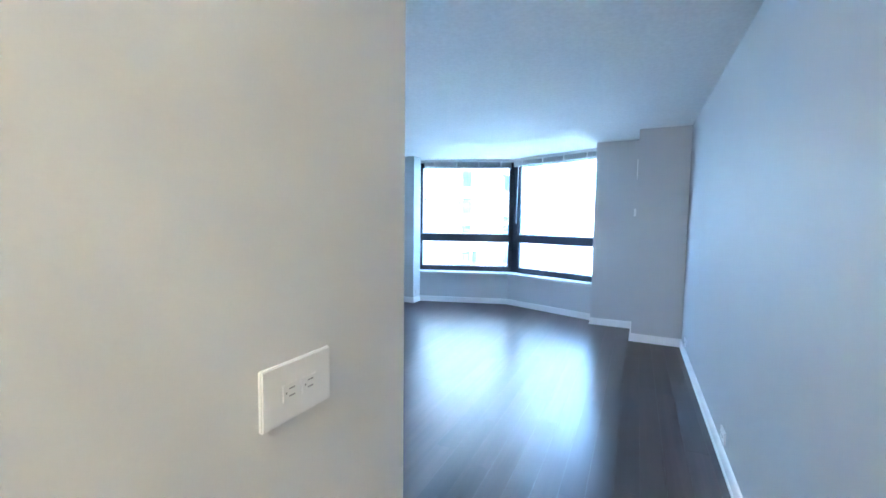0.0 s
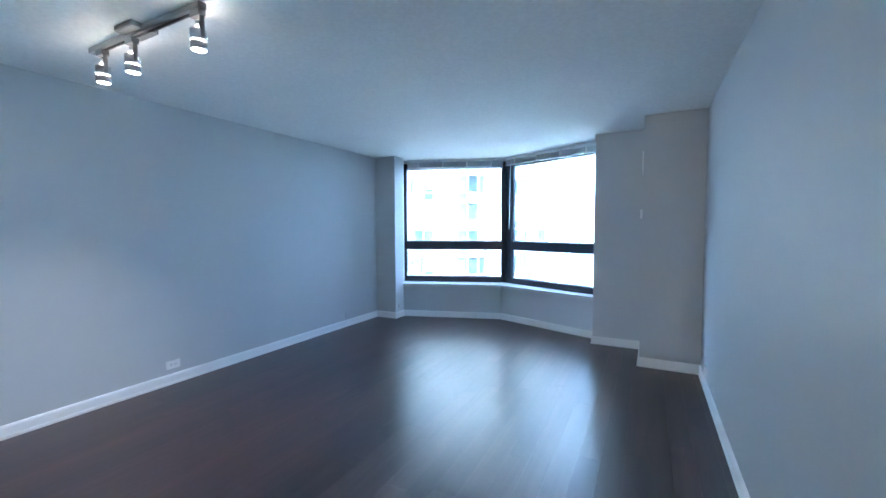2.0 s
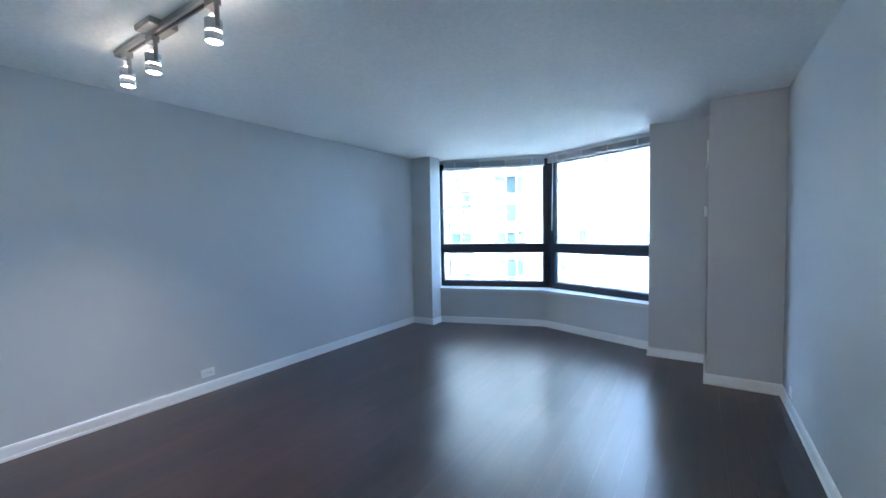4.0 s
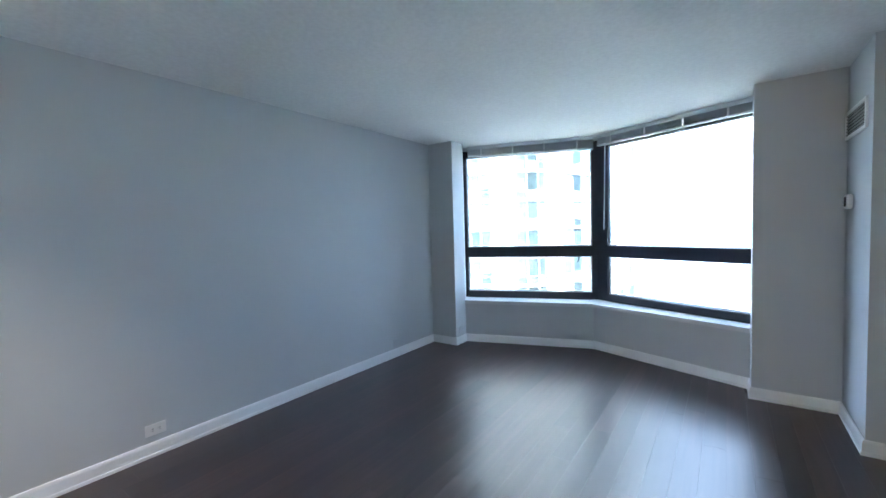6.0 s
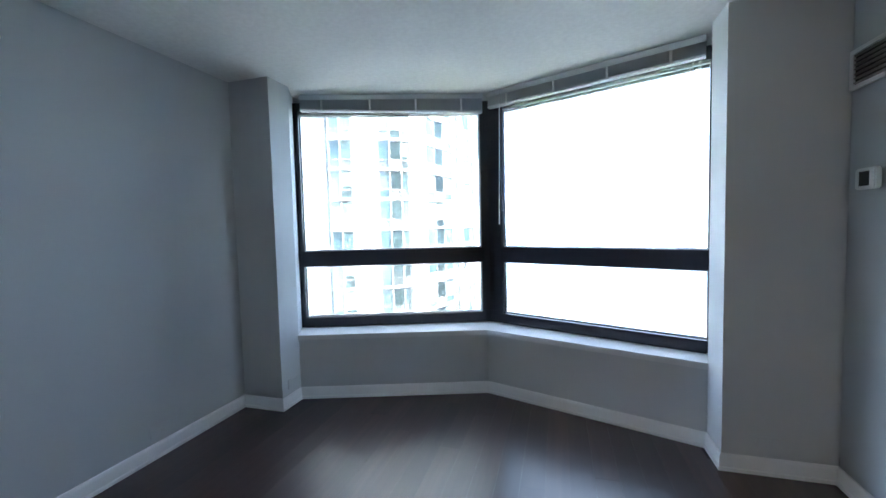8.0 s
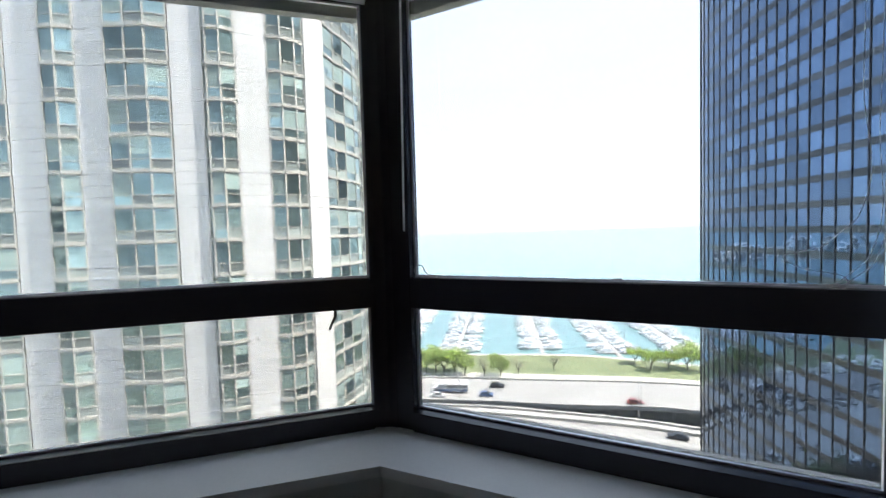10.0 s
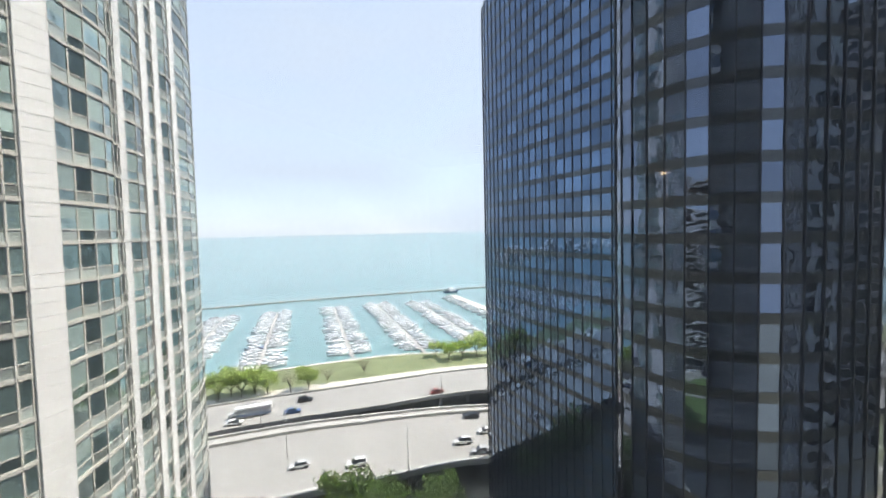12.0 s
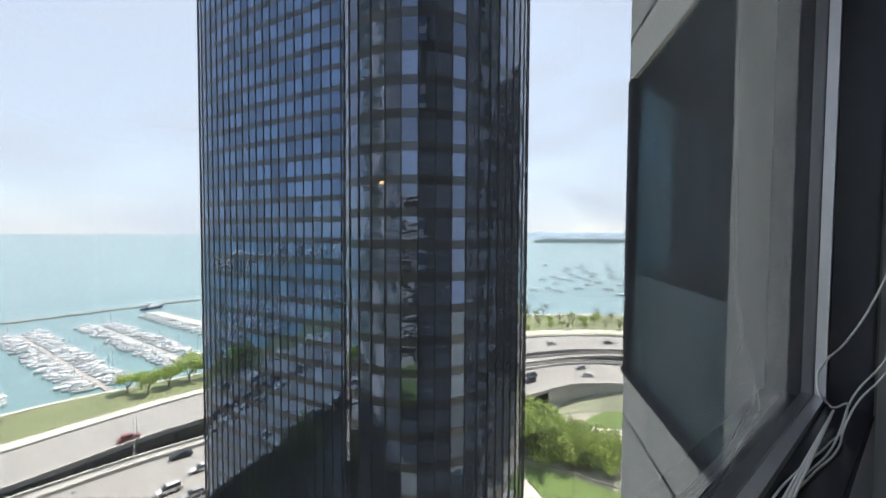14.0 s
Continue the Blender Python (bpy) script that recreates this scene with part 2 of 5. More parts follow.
bm = bmesh.new()
prism(bm, [(-0.15, HALL_END - 0.15), (RIGHT + 0.15, HALL_END - 0.15), (RIGHT + 0.15, 0.22), (3.6, 0.42), tuple(R1 + 0.12 * NR), tuple(A_OUT), tuple(L0 + 0.12 * NL), (-0.15, 0.5)], H, H + 0.25)
structure(part("ceiling", bm, M_CEIL), "white ceiling with a rough sprayed texture", "ceiling")
bm = bmesh.new()
prism(bm, [(-0.15, HALL_END - 0.15), (RIGHT + 0.15, HALL_END - 0.15), (RIGHT + 0.15, 0.22), (3.6, 0.42), tuple(R1 + 0.12 * NR), tuple(A_OUT), tuple(L0 + 0.12 * NL), (-0.15, 0.5)], -0.25, -0.006)
floor = structure(part("floor", bm, M_SUB), "dark espresso wood plank floor with a satin sheen", "floor")

bm = bmesh.new()
PROFILE = [(0.0, 0.0), (0.018, 0.0), (0.018, 0.018), (0.013, 0.022), (0.013, 0.075), (0.009, 0.088), (0.004, 0.092), (0.0, 0.092)]
sweep(bm, INNER, PROFILE)
structure(part("baseboard", bm, M_TRIM), "white moulded baseboard round the room", "baseboard")
bm = bmesh.new()
sweep(bm, [(HALL_X, HALL_END), (HALL_X, BACK + 0.02), (HALL_X - 0.12, BACK + 0.02)], PROFILE)
structure(part("baseboard_hall", bm, M_TRIM), "white moulded baseboard in the hall", "baseboard")

# the window sill, one ledge that follows the bay
bm = bmesh.new()
for pts in (LOWL, LOWR):
    a, b = Vector(pts[0]), Vector(pts[1])
    d = (b - a).normalized()
    n = Vector((d.y, -d.x)) * 0.025
    inner = [tuple(a + n), tuple(b + Vector((0, -0.026)))] if pts is LOWL else [tuple(a + Vector((0, -0.026))), tuple(b + n)]
    prism(bm, inner + [tuple(p) for p in pts[2:3]] + [tuple(pts[-1])] if pts is LOWL else inner + [tuple(pts[2]), tuple(pts[-1])], SILL_Z - 0.04, SILL_Z)
structure(part("window_sill", bm, M_SILL), "white stone-like window sill along the bay", "sill")


# ---- the bay window ----
def window(name, origin, u, length, g0, g1, label):
    """A two-light window in its own plane: u along, v outward, with a fixed light over a low one."""
    m = Matrix(((u.x, -u.y, 0, origin.x), (u.y, u.x, 0, origin.y), (0, 0, 1, 0), (0, 0, 0, 1)))
    w = empty(name, m, label, "window", "", "structure")
    Z0, Z1, Z2, Z3, Z4, Z5 = SILL_Z, 0.597, 1.032, 1.158, 2.30, 2.385
    for nm, a in (("jamb", (-0.05, g0, -0.048, 0.035, Z0, Z5)), ("jamb", (g1, length, -0.048, 0.035, Z0, Z5)),
                  ("bottom_rail", (g0, g1, -0.06, 0.03, Z0, Z1)), ("middle_rail", (g0, g1, -0.05, 0.03, Z2, Z3)), ("top_rail", (g0, g1, -0.048, 0.03, Z4, Z5))):
        block(nm, *a, M_BRONZE, w, "dark bronze window frame member", 0.003)
    for z0, z1 in ((Z1, Z2), (Z3, Z4)):
        p = block("pane", g0 - 0.005, g1 + 0.005, 0.006, 0.012, z0 - 0.005, z1 + 0.005, M_VENT if z0 < 0.9 else M_GLASS, w, "clear glass pane")
        p.visible_shadow = False
        bm = bmesh.new()
        t = 0.008
        for a in ((g0, g0 + t, z0, z1), (g1 - t, g1, z0, z1), (g0 + t, g1 - t, z0, z0 + t), (g0 + t, g1 - t, z1 - t, z1)):
            box(bm, a[0], a[1], -0.006, 0.005, a[2], a[3])
        part("glazing_bead", bm, M_ALU, w, "thin bare metal glazing bead")
    return w


LEN_L, LEN_R = (APEX - P0).length, (P1 - APEX).length
window("window_1", P0, UL, LEN_L, 0.0, 1.506, "bay window half with dark bronze frame, clear glass")
window("window_2", APEX, UR, LEN_R + 0.05, 0.138, LEN_R, "bay window half with dark bronze frame, clear glass")
bm = bmesh.new()
prism(bm, [tuple(APEX - 0.051 * NL - 0.06 * UL), tuple(APEX + Vector((0, -0.06))), tuple(APEX - 0.051 * NR + 0.06 * UR), tuple(APEX + 0.07 * NR + 0.03 * UR), tuple(APEX + 0.07 * NL - 0.03 * UL)], SILL_Z, 2.385)
structure(part("window_post", bm, M_BRONZE), "dark bronze post at the bend of the bay window", "window post")

# ---- things in the room ----
# track light: a bar along the ceiling with three lit cylinder heads
TX0, TX1, TY = 0.80, 1.86, -3.79
track = empty("track_light", pose(0, 0, 0), "grey ceiling track light with three lit spot heads", "track light")
bm = bmesh.new()
box(bm, TX0, TX1, TY - 0.02, TY + 0.02, H - 0.045, H - 0.012)
part("rail", bm, M_TRACK, track, "", 0.003)
bm = bmesh.new()
box(bm, TX0 + 0.03, TX1 - 0.03, TY - 0.007, TY + 0.007, H - 0.0475, H - 0.0455)
part("contact_slot", bm, M_DARK, track)
bm = bmesh.new()
box(bm, 1.20, 1.37, TY - 0.065, TY + 0.065, H - 0.03, H)
part("ceiling_canopy", bm, M_TRACK, track, "square grey mounting plate", 0.004)
for hx in (0.915, 1.235, 1.82):
    bm = bmesh.new()
    box(bm, hx - 0.035, hx + 0.035, TY - 0.018, TY + 0.018, H - 0.075, H - 0.046)
    tube(bm, (hx + 0.03, TY, H - 0.075), (hx + 0.03, TY, H - 0.17), 0.011)
    stem = part("stem", bm, M_TRACK, track)
    bm = bmesh.new()
    tube(bm, (hx, TY, H - 0.125), (hx, TY, H - 0.09), 0.017, 0.012)
    part("socket", bm, M_PLASTIC, stem, "white lamp socket")
    for z0, z1 in ((H - 0.182, H - 0.134), (H - 0.226, H - 0.19)):
        bm = bmesh.new()
        seg, a, b = 20, [], []
        for r, z, lst in ((0.036, z0, a), (0.036, z1, b)):
            lst += [bm.verts.new((hx + r * math.cos(2 * math.pi * i / seg), TY + r * math.sin(2 * math.pi * i / seg), z)) for i in range(seg)]
        c = [bm.verts.new((hx + 0.033 * math.cos(2 * math.pi * i / seg), TY + 0.033 * math.sin(2 * math.pi * i / seg), z0)) for i in range(seg)]
        d = [bm.verts.new((hx + 0.033 * math.cos(2 * math.pi * i / seg), TY + 0.033 * math.sin(2 * math.pi * i / seg), z1)) for i in range(seg)]
        for i in range(seg):
            k = (i + 1) % seg
            for q in ((a[i], a[k], b[k], b[i]), (c[k], c[i], d[i], d[k]), (a[k], a[i], c[i], c[k]), (b[i], b[k], d[k], d[i])):
                bm.faces.new(q).smooth = True
        part("head_ring", bm, M_STEEL, track, "brushed steel lamp ring")
    bm = bmesh.new()
    tube(bm, (hx, TY, H - 0.224), (hx, TY, H - 0.13), 0.031, 0.02, 16)
    part("bulb", bm, M_BULB, track, "lit white reflector bulb")
    bm = bmesh.new()
    pts = [Vector((hx - 0.01, TY, H - 0.07)), Vector((hx - 0.035, TY + 0.015, H - 0.085)), Vector((hx - 0.03, TY + 0.01, H - 0.115)), Vector((hx - 0.005, TY, H - 0.125))]
    for p, q in zip(pts, pts[1:]):
        tube(bm, p, q, 0.003, seg=6)
    part("lamp_wire", bm, M_DARK, track, "thin black wire")
    # light that leaks upward out of the open back of the head
    leak = new("bulb_leak", bpy.data.lights.new("bulb_leak", "POINT"))
    leak.data.energy, leak.data.shadow_soft_size, leak.data.color = 0.0006, 0.008, (1.0, 0.62, 0.38)
    leak.matrix_world = pose(hx - 0.02, TY + 0.03, H - 0.11)
    spot = new("track_spot", bpy.data.lights.new("track_spot", "SPOT"))
    spot.data.energy, spot.data.spot_size, spot.data.spot_blend, spot.data.shadow_soft_size = 0.15, radians(85), 1.0, 0.03
    spot.data.color = (1.0, 0.74, 0.5)
    spot.matrix_world = look((hx, TY, H - 0.235), (hx - 0.35, TY, 0.0))

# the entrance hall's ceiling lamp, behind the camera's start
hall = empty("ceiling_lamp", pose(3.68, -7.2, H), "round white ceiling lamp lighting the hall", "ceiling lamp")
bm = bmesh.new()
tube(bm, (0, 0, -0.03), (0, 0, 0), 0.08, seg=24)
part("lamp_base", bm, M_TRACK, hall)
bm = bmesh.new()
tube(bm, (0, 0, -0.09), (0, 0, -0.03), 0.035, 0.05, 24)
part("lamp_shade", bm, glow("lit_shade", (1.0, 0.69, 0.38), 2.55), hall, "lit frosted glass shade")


def outlet(m, label, painted=False, w=0.058, h=0.036):
    """A wide duplex outlet plate on a wall: x along the wall, z up, y out of it."""
    o = empty("power_outlet", m, label, "outlet", "power outlets")
    bm = bmesh.new()
    box(bm, -w, w, 0, 0.009, -h, h)
    paint = M_PLATE if painted == "cream" else M_WALL if painted else M_PLASTIC
    part("cover_plate", bm, paint, o, "", 0.002)
    for x in (-0.02, 0.02):
        bm = bmesh.new()
        box(bm, x - 0.016, x + 0.016, 0.009, 0.0115, -0.014, 0.014)
        s = part("socket_face", bm, paint, o, "", 0.001)
        if painted is not True:
            bm = bmesh.new()
            for z in (-0.006, 0.006):
                box(bm, x - 0.008, x + 0.004, 0.0117, 0.0121, z - 0.0012, z + 0.0012)
            box(bm, x + 0.008, x + 0.011, 0.0117, 0.0121, -0.0015, 0.0015)
            part("slots", bm, M_TRACK if painted else M_DARK, s)
    return o


outlet(pose(0, -2.995, 0.172, 0, 0, -90), "white duplex power outlet low on the wall")
outlet(pose(0, -0.68, 0.16, 0, 0, -90), "painted-over power outlet beside the bay pillar", True)
outlet(pose(3.38, -0.04, 0.16, 0, 0, 180), "painted-over power outlet on the pillar", True)
outlet(pose(0.345, 0.12, 0.172, 0, 0, -90), "painted-over power outlet on the pillar return", True)
outlet(pose(RIGHT, -1.03, 0.16, 0, 0, 90), "white power outlet near the room corner")
outlet(pose(RIGHT, -3.04, 0.16, 0, 0, 90), "white power outlet on the long side wall")
outlet(pose(HALL_X, -5.272, 1.094, 0, 0, -90), "cream wide outlet plate on the hall wall", "cream", 0.0735, 0.048)

# air vent and thermostat on the side of the boxed-out duct
vent = empty("air_vent", pose(3.668, -0.30, 2.027, 0, 0, 90), "white framed wall air vent with dark slats", "air vent")
bm = bmesh.new()
for a in ((-0.25, 0.25, 0.072, 0.092), (-0.25, 0.25, -0.092, -0.072), (-0.25, -0.225, -0.072, 0.072), (0.225, 0.25, -0.072, 0.072)):
    box(bm, a[0], a[1], 0, 0.012, a[2], a[3])
part("vent_frame", bm, M_PLASTIC, vent)
bm = bmesh.new()
box(bm, -0.225, 0.225, 0.0, 0.002, -0.072, 0.072)
part("vent_backing", bm, M_DARK, vent)
for i in range(7):
    bm = bmesh.new()
    box(bm, -0.225, 0.225, -0.005, 0.005, -0.0012, 0.0012, m=pose(0, 0.006, -0.063 + i * 0.021, 40))
    part("slat", bm, M_TRACK, vent)
thermo = empty("thermostat", pose(3.667, -0.20, 1.512, 0, 0, 90), "white wall thermostat with a dark display", "thermostat")
bm = bmesh.new()
box(bm, -0.062, 0.062, 0, 0.028, -0.048, 0.048)
part("thermostat_body", bm, M_PLASTIC, thermo, "", 0.006)
bm = bmesh.new()
box(bm, -0.03, 0.03, 0.0285, 0.03, -0.032, 0.032)
part("display", bm, M_DARK, thermo, "dark grey display")


# ---- blinds, wand and cords ----
def blind(origin, u, x0, x1, sag, label):
    """A raised blind: head rail, a stack of slats that hangs a little askew, bottom rail, clips and ladder cords."""
    m = Matrix(((u.x, -u.y, 0, origin.x), (u.y, u.x, 0, origin.y), (0, 0, 1, 0), (0, 0, 0, 1)))
    b = empty("window_blind", m, label, "blind", "raised blinds")
    bm = bmesh.new()
    box(bm, x0, x1, -0.10, -0.05, H - 0.048, H - 0.006)
    part("head_rail", bm, M_BLIND, b, "", 0.002)
    n = 9
    for i in range(n):
        bm = bmesh.new()
        z = H - 0.055 - i * 0.0068
        d = sag * i / n
        vs = box(bm, x0 + 0.004, x1 - 0.004, -0.10, -0.052, z - 0.0016, z)
        for v in vs:
            k = (v.co.x - x0) / (x1 - x0)
            v.co.z -= d * k
        part("slat", bm, M_BLIND, b)
    bm = bmesh.new()
    vs = box(bm, x0 + 0.004, x1 - 0.004, -0.101, -0.051, H - 0.133, H - 0.118)
    for v in vs:
        v.co.z -= sag * (v.co.x - x0) / (x1 - x0)
    part("bottom_rail", bm, M_BLIND, b, "", 0.002)
    for k in (0.12, 0.38, 0.63, 0.88):
        x = x0 + (x1 - x0) * k
        bm = bmesh.new()
        box(bm, x - 0.008, x + 0.008, -0.104, -0.1015, H - 0.125 - sag * k, H - 0.05)
        part("clip", bm, M_PLASTIC, b, "white plastic clip")
    return b


blind(P0, UL, 0.03, LEN_L - 0.06, 0.03, "pale slatted blind drawn up above the window")
blind(APEX, UR, 0.05, LEN_R - 0.02, 0.0, "pale slatted blind drawn up above the window")


def string(name, pts, r, material, parent=None, label=""):
    """A thin cord on a smooth curve through pts."""
    cu = bpy.data.curves.new(name, "CURVE")
    cu.dimensions, cu.bevel_depth, cu.bevel_resolution, cu.resolution_u = "3D", r, 2, 8
    sp = cu.splines.new("BEZIER")
    sp.bezier_points.add(len(pts) - 1)
    for bp, p in zip(sp.bezier_points, pts):
        bp.co = p
        bp.handle_left_type = bp.handle_right_type = "AUTO"
    tmp = bpy.data.objects.new(name, cu)
    scene.collection.objects.link(tmp)
    me = bpy.data.meshes.new_from_object(tmp.evaluated_get(bpy.context.evaluated_depsgraph_get()))
    bpy.data.objects.remove(tmp)
    me.materials.clear()
    me.materials.append(material)
    ob = new(name, me)
    ob.parent = parent
    return tagged(ob, label)


def on_r(u, v, z):
    p = APEX + u * UR + v * NR
    return Vector((p.x, p.y, z))


def on_l(u, v, z):
    p = P0 + u * UL + v * NL
    return Vector((p.x, p.y, z))


wand = empty("blind_wand", Matrix.Translation((1.873, 0.752, 1.35)), "clear plastic tilt wand hanging from the blind", "wand")
bm = bmesh.new()
tube(bm, (0, 0, 0), (0.012, 0.03, 1.02), 0.0045, seg=6)
# opaque near-white paints in the bright glints of the clear rod
part("rod", bm, mat("glint_white_acrylic", (0.94, 0.95, 0.98), 0.12, wear=0.01, spec=1.0), wand)
bm = bmesh.new()
tube(bm, (0.012, 0.03, 1.02), (0.012, 0.03, 1.05), 0.002, seg=6)
part("hook", bm, M_ALU, wand)

RT = 1.158
cord = empty("pull_cord", pose(0, 0, 0), "thin clear pull cord looped along the rail", "cord")
string("cord_loop", [on_r(0.16, -0.02, RT + 0.004), on_r(0.145, -0.018, RT + 0.03), on_r(0.17, -0.012, RT + 0.05), on_r(0.20, -0.02, RT + 0.02), on_r(0.23, -0.02, RT + 0.004)], 0.0022, M_CORD, cord)
for j in range(3):
    string("cord_run", [on_r(0.18, -0.022 - 0.007 * j, RT + 0.004), on_r(0.5, -0.025 - 0.006 * j, RT + 0.003), on_r(0.9, -0.018 - 0.008 * j, RT + 0.004), on_r(1.25, -0.018 - 0.003 * j, RT + 0.004), on_r(1.52, -0.02, RT + 0.012)], 0.0012, M_CORD, cord)
bm = bmesh.new()
tube(bm, on_r(0.21, -0.018, RT + 0.007), on_r(0.25, -0.016, RT + 0.007), 0.006, 0.004, 8)
part("cord_joiner", bm, M_CORD, cord, "small clear plastic cord joiner")
bm = bmesh.new()
tube(bm, on_r(0.90, -0.014, RT + 0.006), on_r(0.935, -0.016, RT + 0.012), 0.005, 0.003, 8)
part("cord_joiner", bm, M_CORD, cord, "small clear plastic cord joiner")
hang = empty("window_string", pose(0, 0, 0), "white pull cords hanging in front of the jamb", "cord")
string("cord_strand", [on_r(1.50, -0.085, 2.31), on_r(1.50, -0.07, 1.7), on_r(1.50, -0.062, 1.36), on_r(1.46, -0.05, 1.305), on_r(1.43, -0.037, 1.272), on_r(1.38, -0.027, 1.256), on_r(1.355, -0.026, 1.245), on_r(1.38, -0.03, 1.22), on_r(1.49, -0.032, 1.168), on_r(1.44, -0.027, 1.161), on_r(1.36, -0.018, 1.161), on_r(1.28, -0.012, 1.161), on_r(1.05, -0.02, 1.161)], 0.0009, M_CORD, hang)
string("cord_strand", [on_r(1.53, -0.09, 2.31), on_r(1.53, -0.075, 1.6), on_r(1.52, -0.062, 1.25), on_r(1.49, -0.038, 1.2), on_r(1.46, -0.032, 1.17), on_r(1.42, -0.03, 1.162), on_r(1.34, -0.022, 1.161), on_r(1.26, -0.016, 1.161), on_r(1.0, -0.024, 1.161)], 0.0009, M_CORD, hang)
string("cord_strand", [on_r(1.54, -0.095, 2.31), on_r(1.54, -0.08, 1.6), on_r(1.53, -0.063, 1.235), on_r(1.50, -0.04, 1.19), on_r(1.48, -0.034, 1.17), on_r(1.43, -0.034, 1.161), on_r(1.35, -0.026, 1.161), on_r(1.27, -0.02, 1.161), on_r(1.0, -0.028, 1.161)], 0.0009, M_CORD, hang)
left_cord = empty("pull_cord", pose(0, 0, 0), "thin clear cord lying on the window rail", "cord")
string("cord_run", [on_l(0.2, -0.012, RT + 0.004), on_l(0.9, -0.016, RT + 0.003), on_l(1.3, -0.012, RT + 0.004), on_l(1.45, -0.028, RT - 0.006), on_l(1.50, -0.02, RT + 0.004)], 0.0012, M_CORD, left_cord)
latch = empty("window_latch", pose(0, 0, 0), "small black lever latch under the window rail", "latch")
bm = bmesh.new()
tube(bm, on_l(1.36, -0.02, 1.032), on_l(1.36, -0.035, 1.0), 0.007, 0.006, 8)
tube(bm, on_l(1.36, -0.035, 1.005), on_l(1.335, -0.04, 0.955), 0.006, 0.005, 8)
part("lever", bm, M_DARK, latch)

# ---- outside: lake, shore and roads ----
M_WATER = mat("lake_water", (0.145, 0.255, 0.258), 0.2, grain=0.06, grain_scale=0.12, wear=0.18, wear_scale=0.006, bump=0.10)
M_ROAD = mat("road_concrete", (0.29, 0.28, 0.265), 0.85, grain=0.08, grain_scale=1.5, wear=0.12, wear_scale=0.07)
M_LOWROAD = mat("asphalt", (0.06, 0.06, 0.06), 0.85, grain=0.1, grain_scale=2, wear=0.15, wear_scale=0.1)
M_PARAPET = mat("parapet_concrete", (0.42, 0.41, 0.38), 0.85, grain=0.1, grain_scale=2, wear=0.2, wear_scale=0.2)
M_PATH = mat("pale_paving", (0.56, 0.53, 0.47), 0.85, grain=0.08, grain_scale=1, wear=0.12, wear_scale=0.1)
M_GRASS = mat("grass", (0.165, 0.19, 0.095), 0.9, grain=0.3, grain_scale=1.2, wear=0.35, wear_scale=0.06)
M_LAWN = mat("mown_lawn", (0.12, 0.185, 0.05), 0.9, grain=0.25, grain_scale=1.4, wear=0.2, wear_scale=0.08)
M_ROUGH = mat("rough_bank_grass", (0.27, 0.29, 0.20), 0.9, grain=0.25, grain_scale=0.9, wear=0.35, wear_scale=0.15)
M_GRAVEL = mat("worn_ground", (0.34, 0.33, 0.27), 0.9, grain=0.2, grain_scale=1.2, wear=0.3, wear_scale=0.08)
M_LINE = mat("lane_paint", (0.68, 0.67, 0.64), 0.7)
M_STONE = mat("breakwater_stone", (0.36, 0.34, 0.31), 0.9, grain=0.2, grain_scale=0.6, wear=0.25, wear_scale=0.1)
LAKE, LOW, DECK, PARK = -53.2, -56.2, -50.0, -51.5


def smooth(pts, n):
    """n points at even steps of parameter on a curve through pts."""
    pts = [Vector(p) for p in pts]
    out = []
    for k in range(n):
        s = k / (n - 1) * (len(pts) - 1)
        i = min(int(s), len(pts) - 2)
        t = s - i
        p0, p1, p2, p3 = pts[max(i - 1, 0)], pts[i], pts[i + 1], pts[min(i + 2, len(pts) - 1)]
        out.append(0.5 * (2 * p1 + (p2 - p0) * t + (2 * p0 - 5 * p1 + 4 * p2 - p3) * t * t + (3 * p1 - p0 - 3 * p2 + p3) * t ** 3))
    return out


def ribbon(bm, a, b, z0, z1, mi=0):
    """A solid strip between two plan lines of the same number of points."""
    n = len(a)
    rows = [[bm.verts.new((p.x, p.y, z)) for p, z in ((a[i], z1), (b[i], z1), (b[i], z0), (a[i], z0))] for i in range(n)]
    for i in range(n - 1):
        for j in range(4):
            bm.faces.new((rows[i][j], rows[i][(j + 1) % 4], rows[i + 1][(j + 1) % 4], rows[i + 1][j])).material_index = mi
    bm.faces.new(rows[0]), bm.faces.new(rows[-1][::-1])


def mix(a, b, k):
    return [p.lerp(q, k) for p, q in zip(a, b)]


SHORE = smooth([(-420, 185), (-120, 172), (-19, 169), (43, 166), (70, 158), (120, 140), (195, 112), (258, 76), (289, 17), (310, -60), (300, -300)], 80)
WALK_IN = smooth([(-420, 160), (-120, 146), (-16, 141.5), (33, 137), (80, 131), (128, 112), (175, 83), (206, 56), (231, 14), (244, -60), (248, -300)], 80)
FAR_T = smooth([(-420, 152), (-120, 141), (-14.7, 137.1), (15.5, 134.6), (76.6, 127.5), (128, 105), (193.5, 57.5), (221, 13.5), (236, -60), (238, -300)], 90)
FAR_B = smooth([(-420, 130), (-120, 121), (-12.7, 118), (29.8, 113.7), (66, 109), (110, 88), (167, 50), (194.5, 12), (208, -60), (210, -300)], 90)
NEAR_T = smooth([(-420, 128), (-120, 119), (-12.4, 115.2), (27, 109.5), (61, 99.5), (102, 78), (153, 44.7), (176, 13.5), (188, -60), (190, -300)], 90)
NEAR_B = smooth([(-420, 92), (-120, 86), (-9, 82.3), (21.7, 79.4), (46.2, 75.5), (82, 58), (124.6, 36), (149, 12.2), (160, -60), (162, -300)], 90)

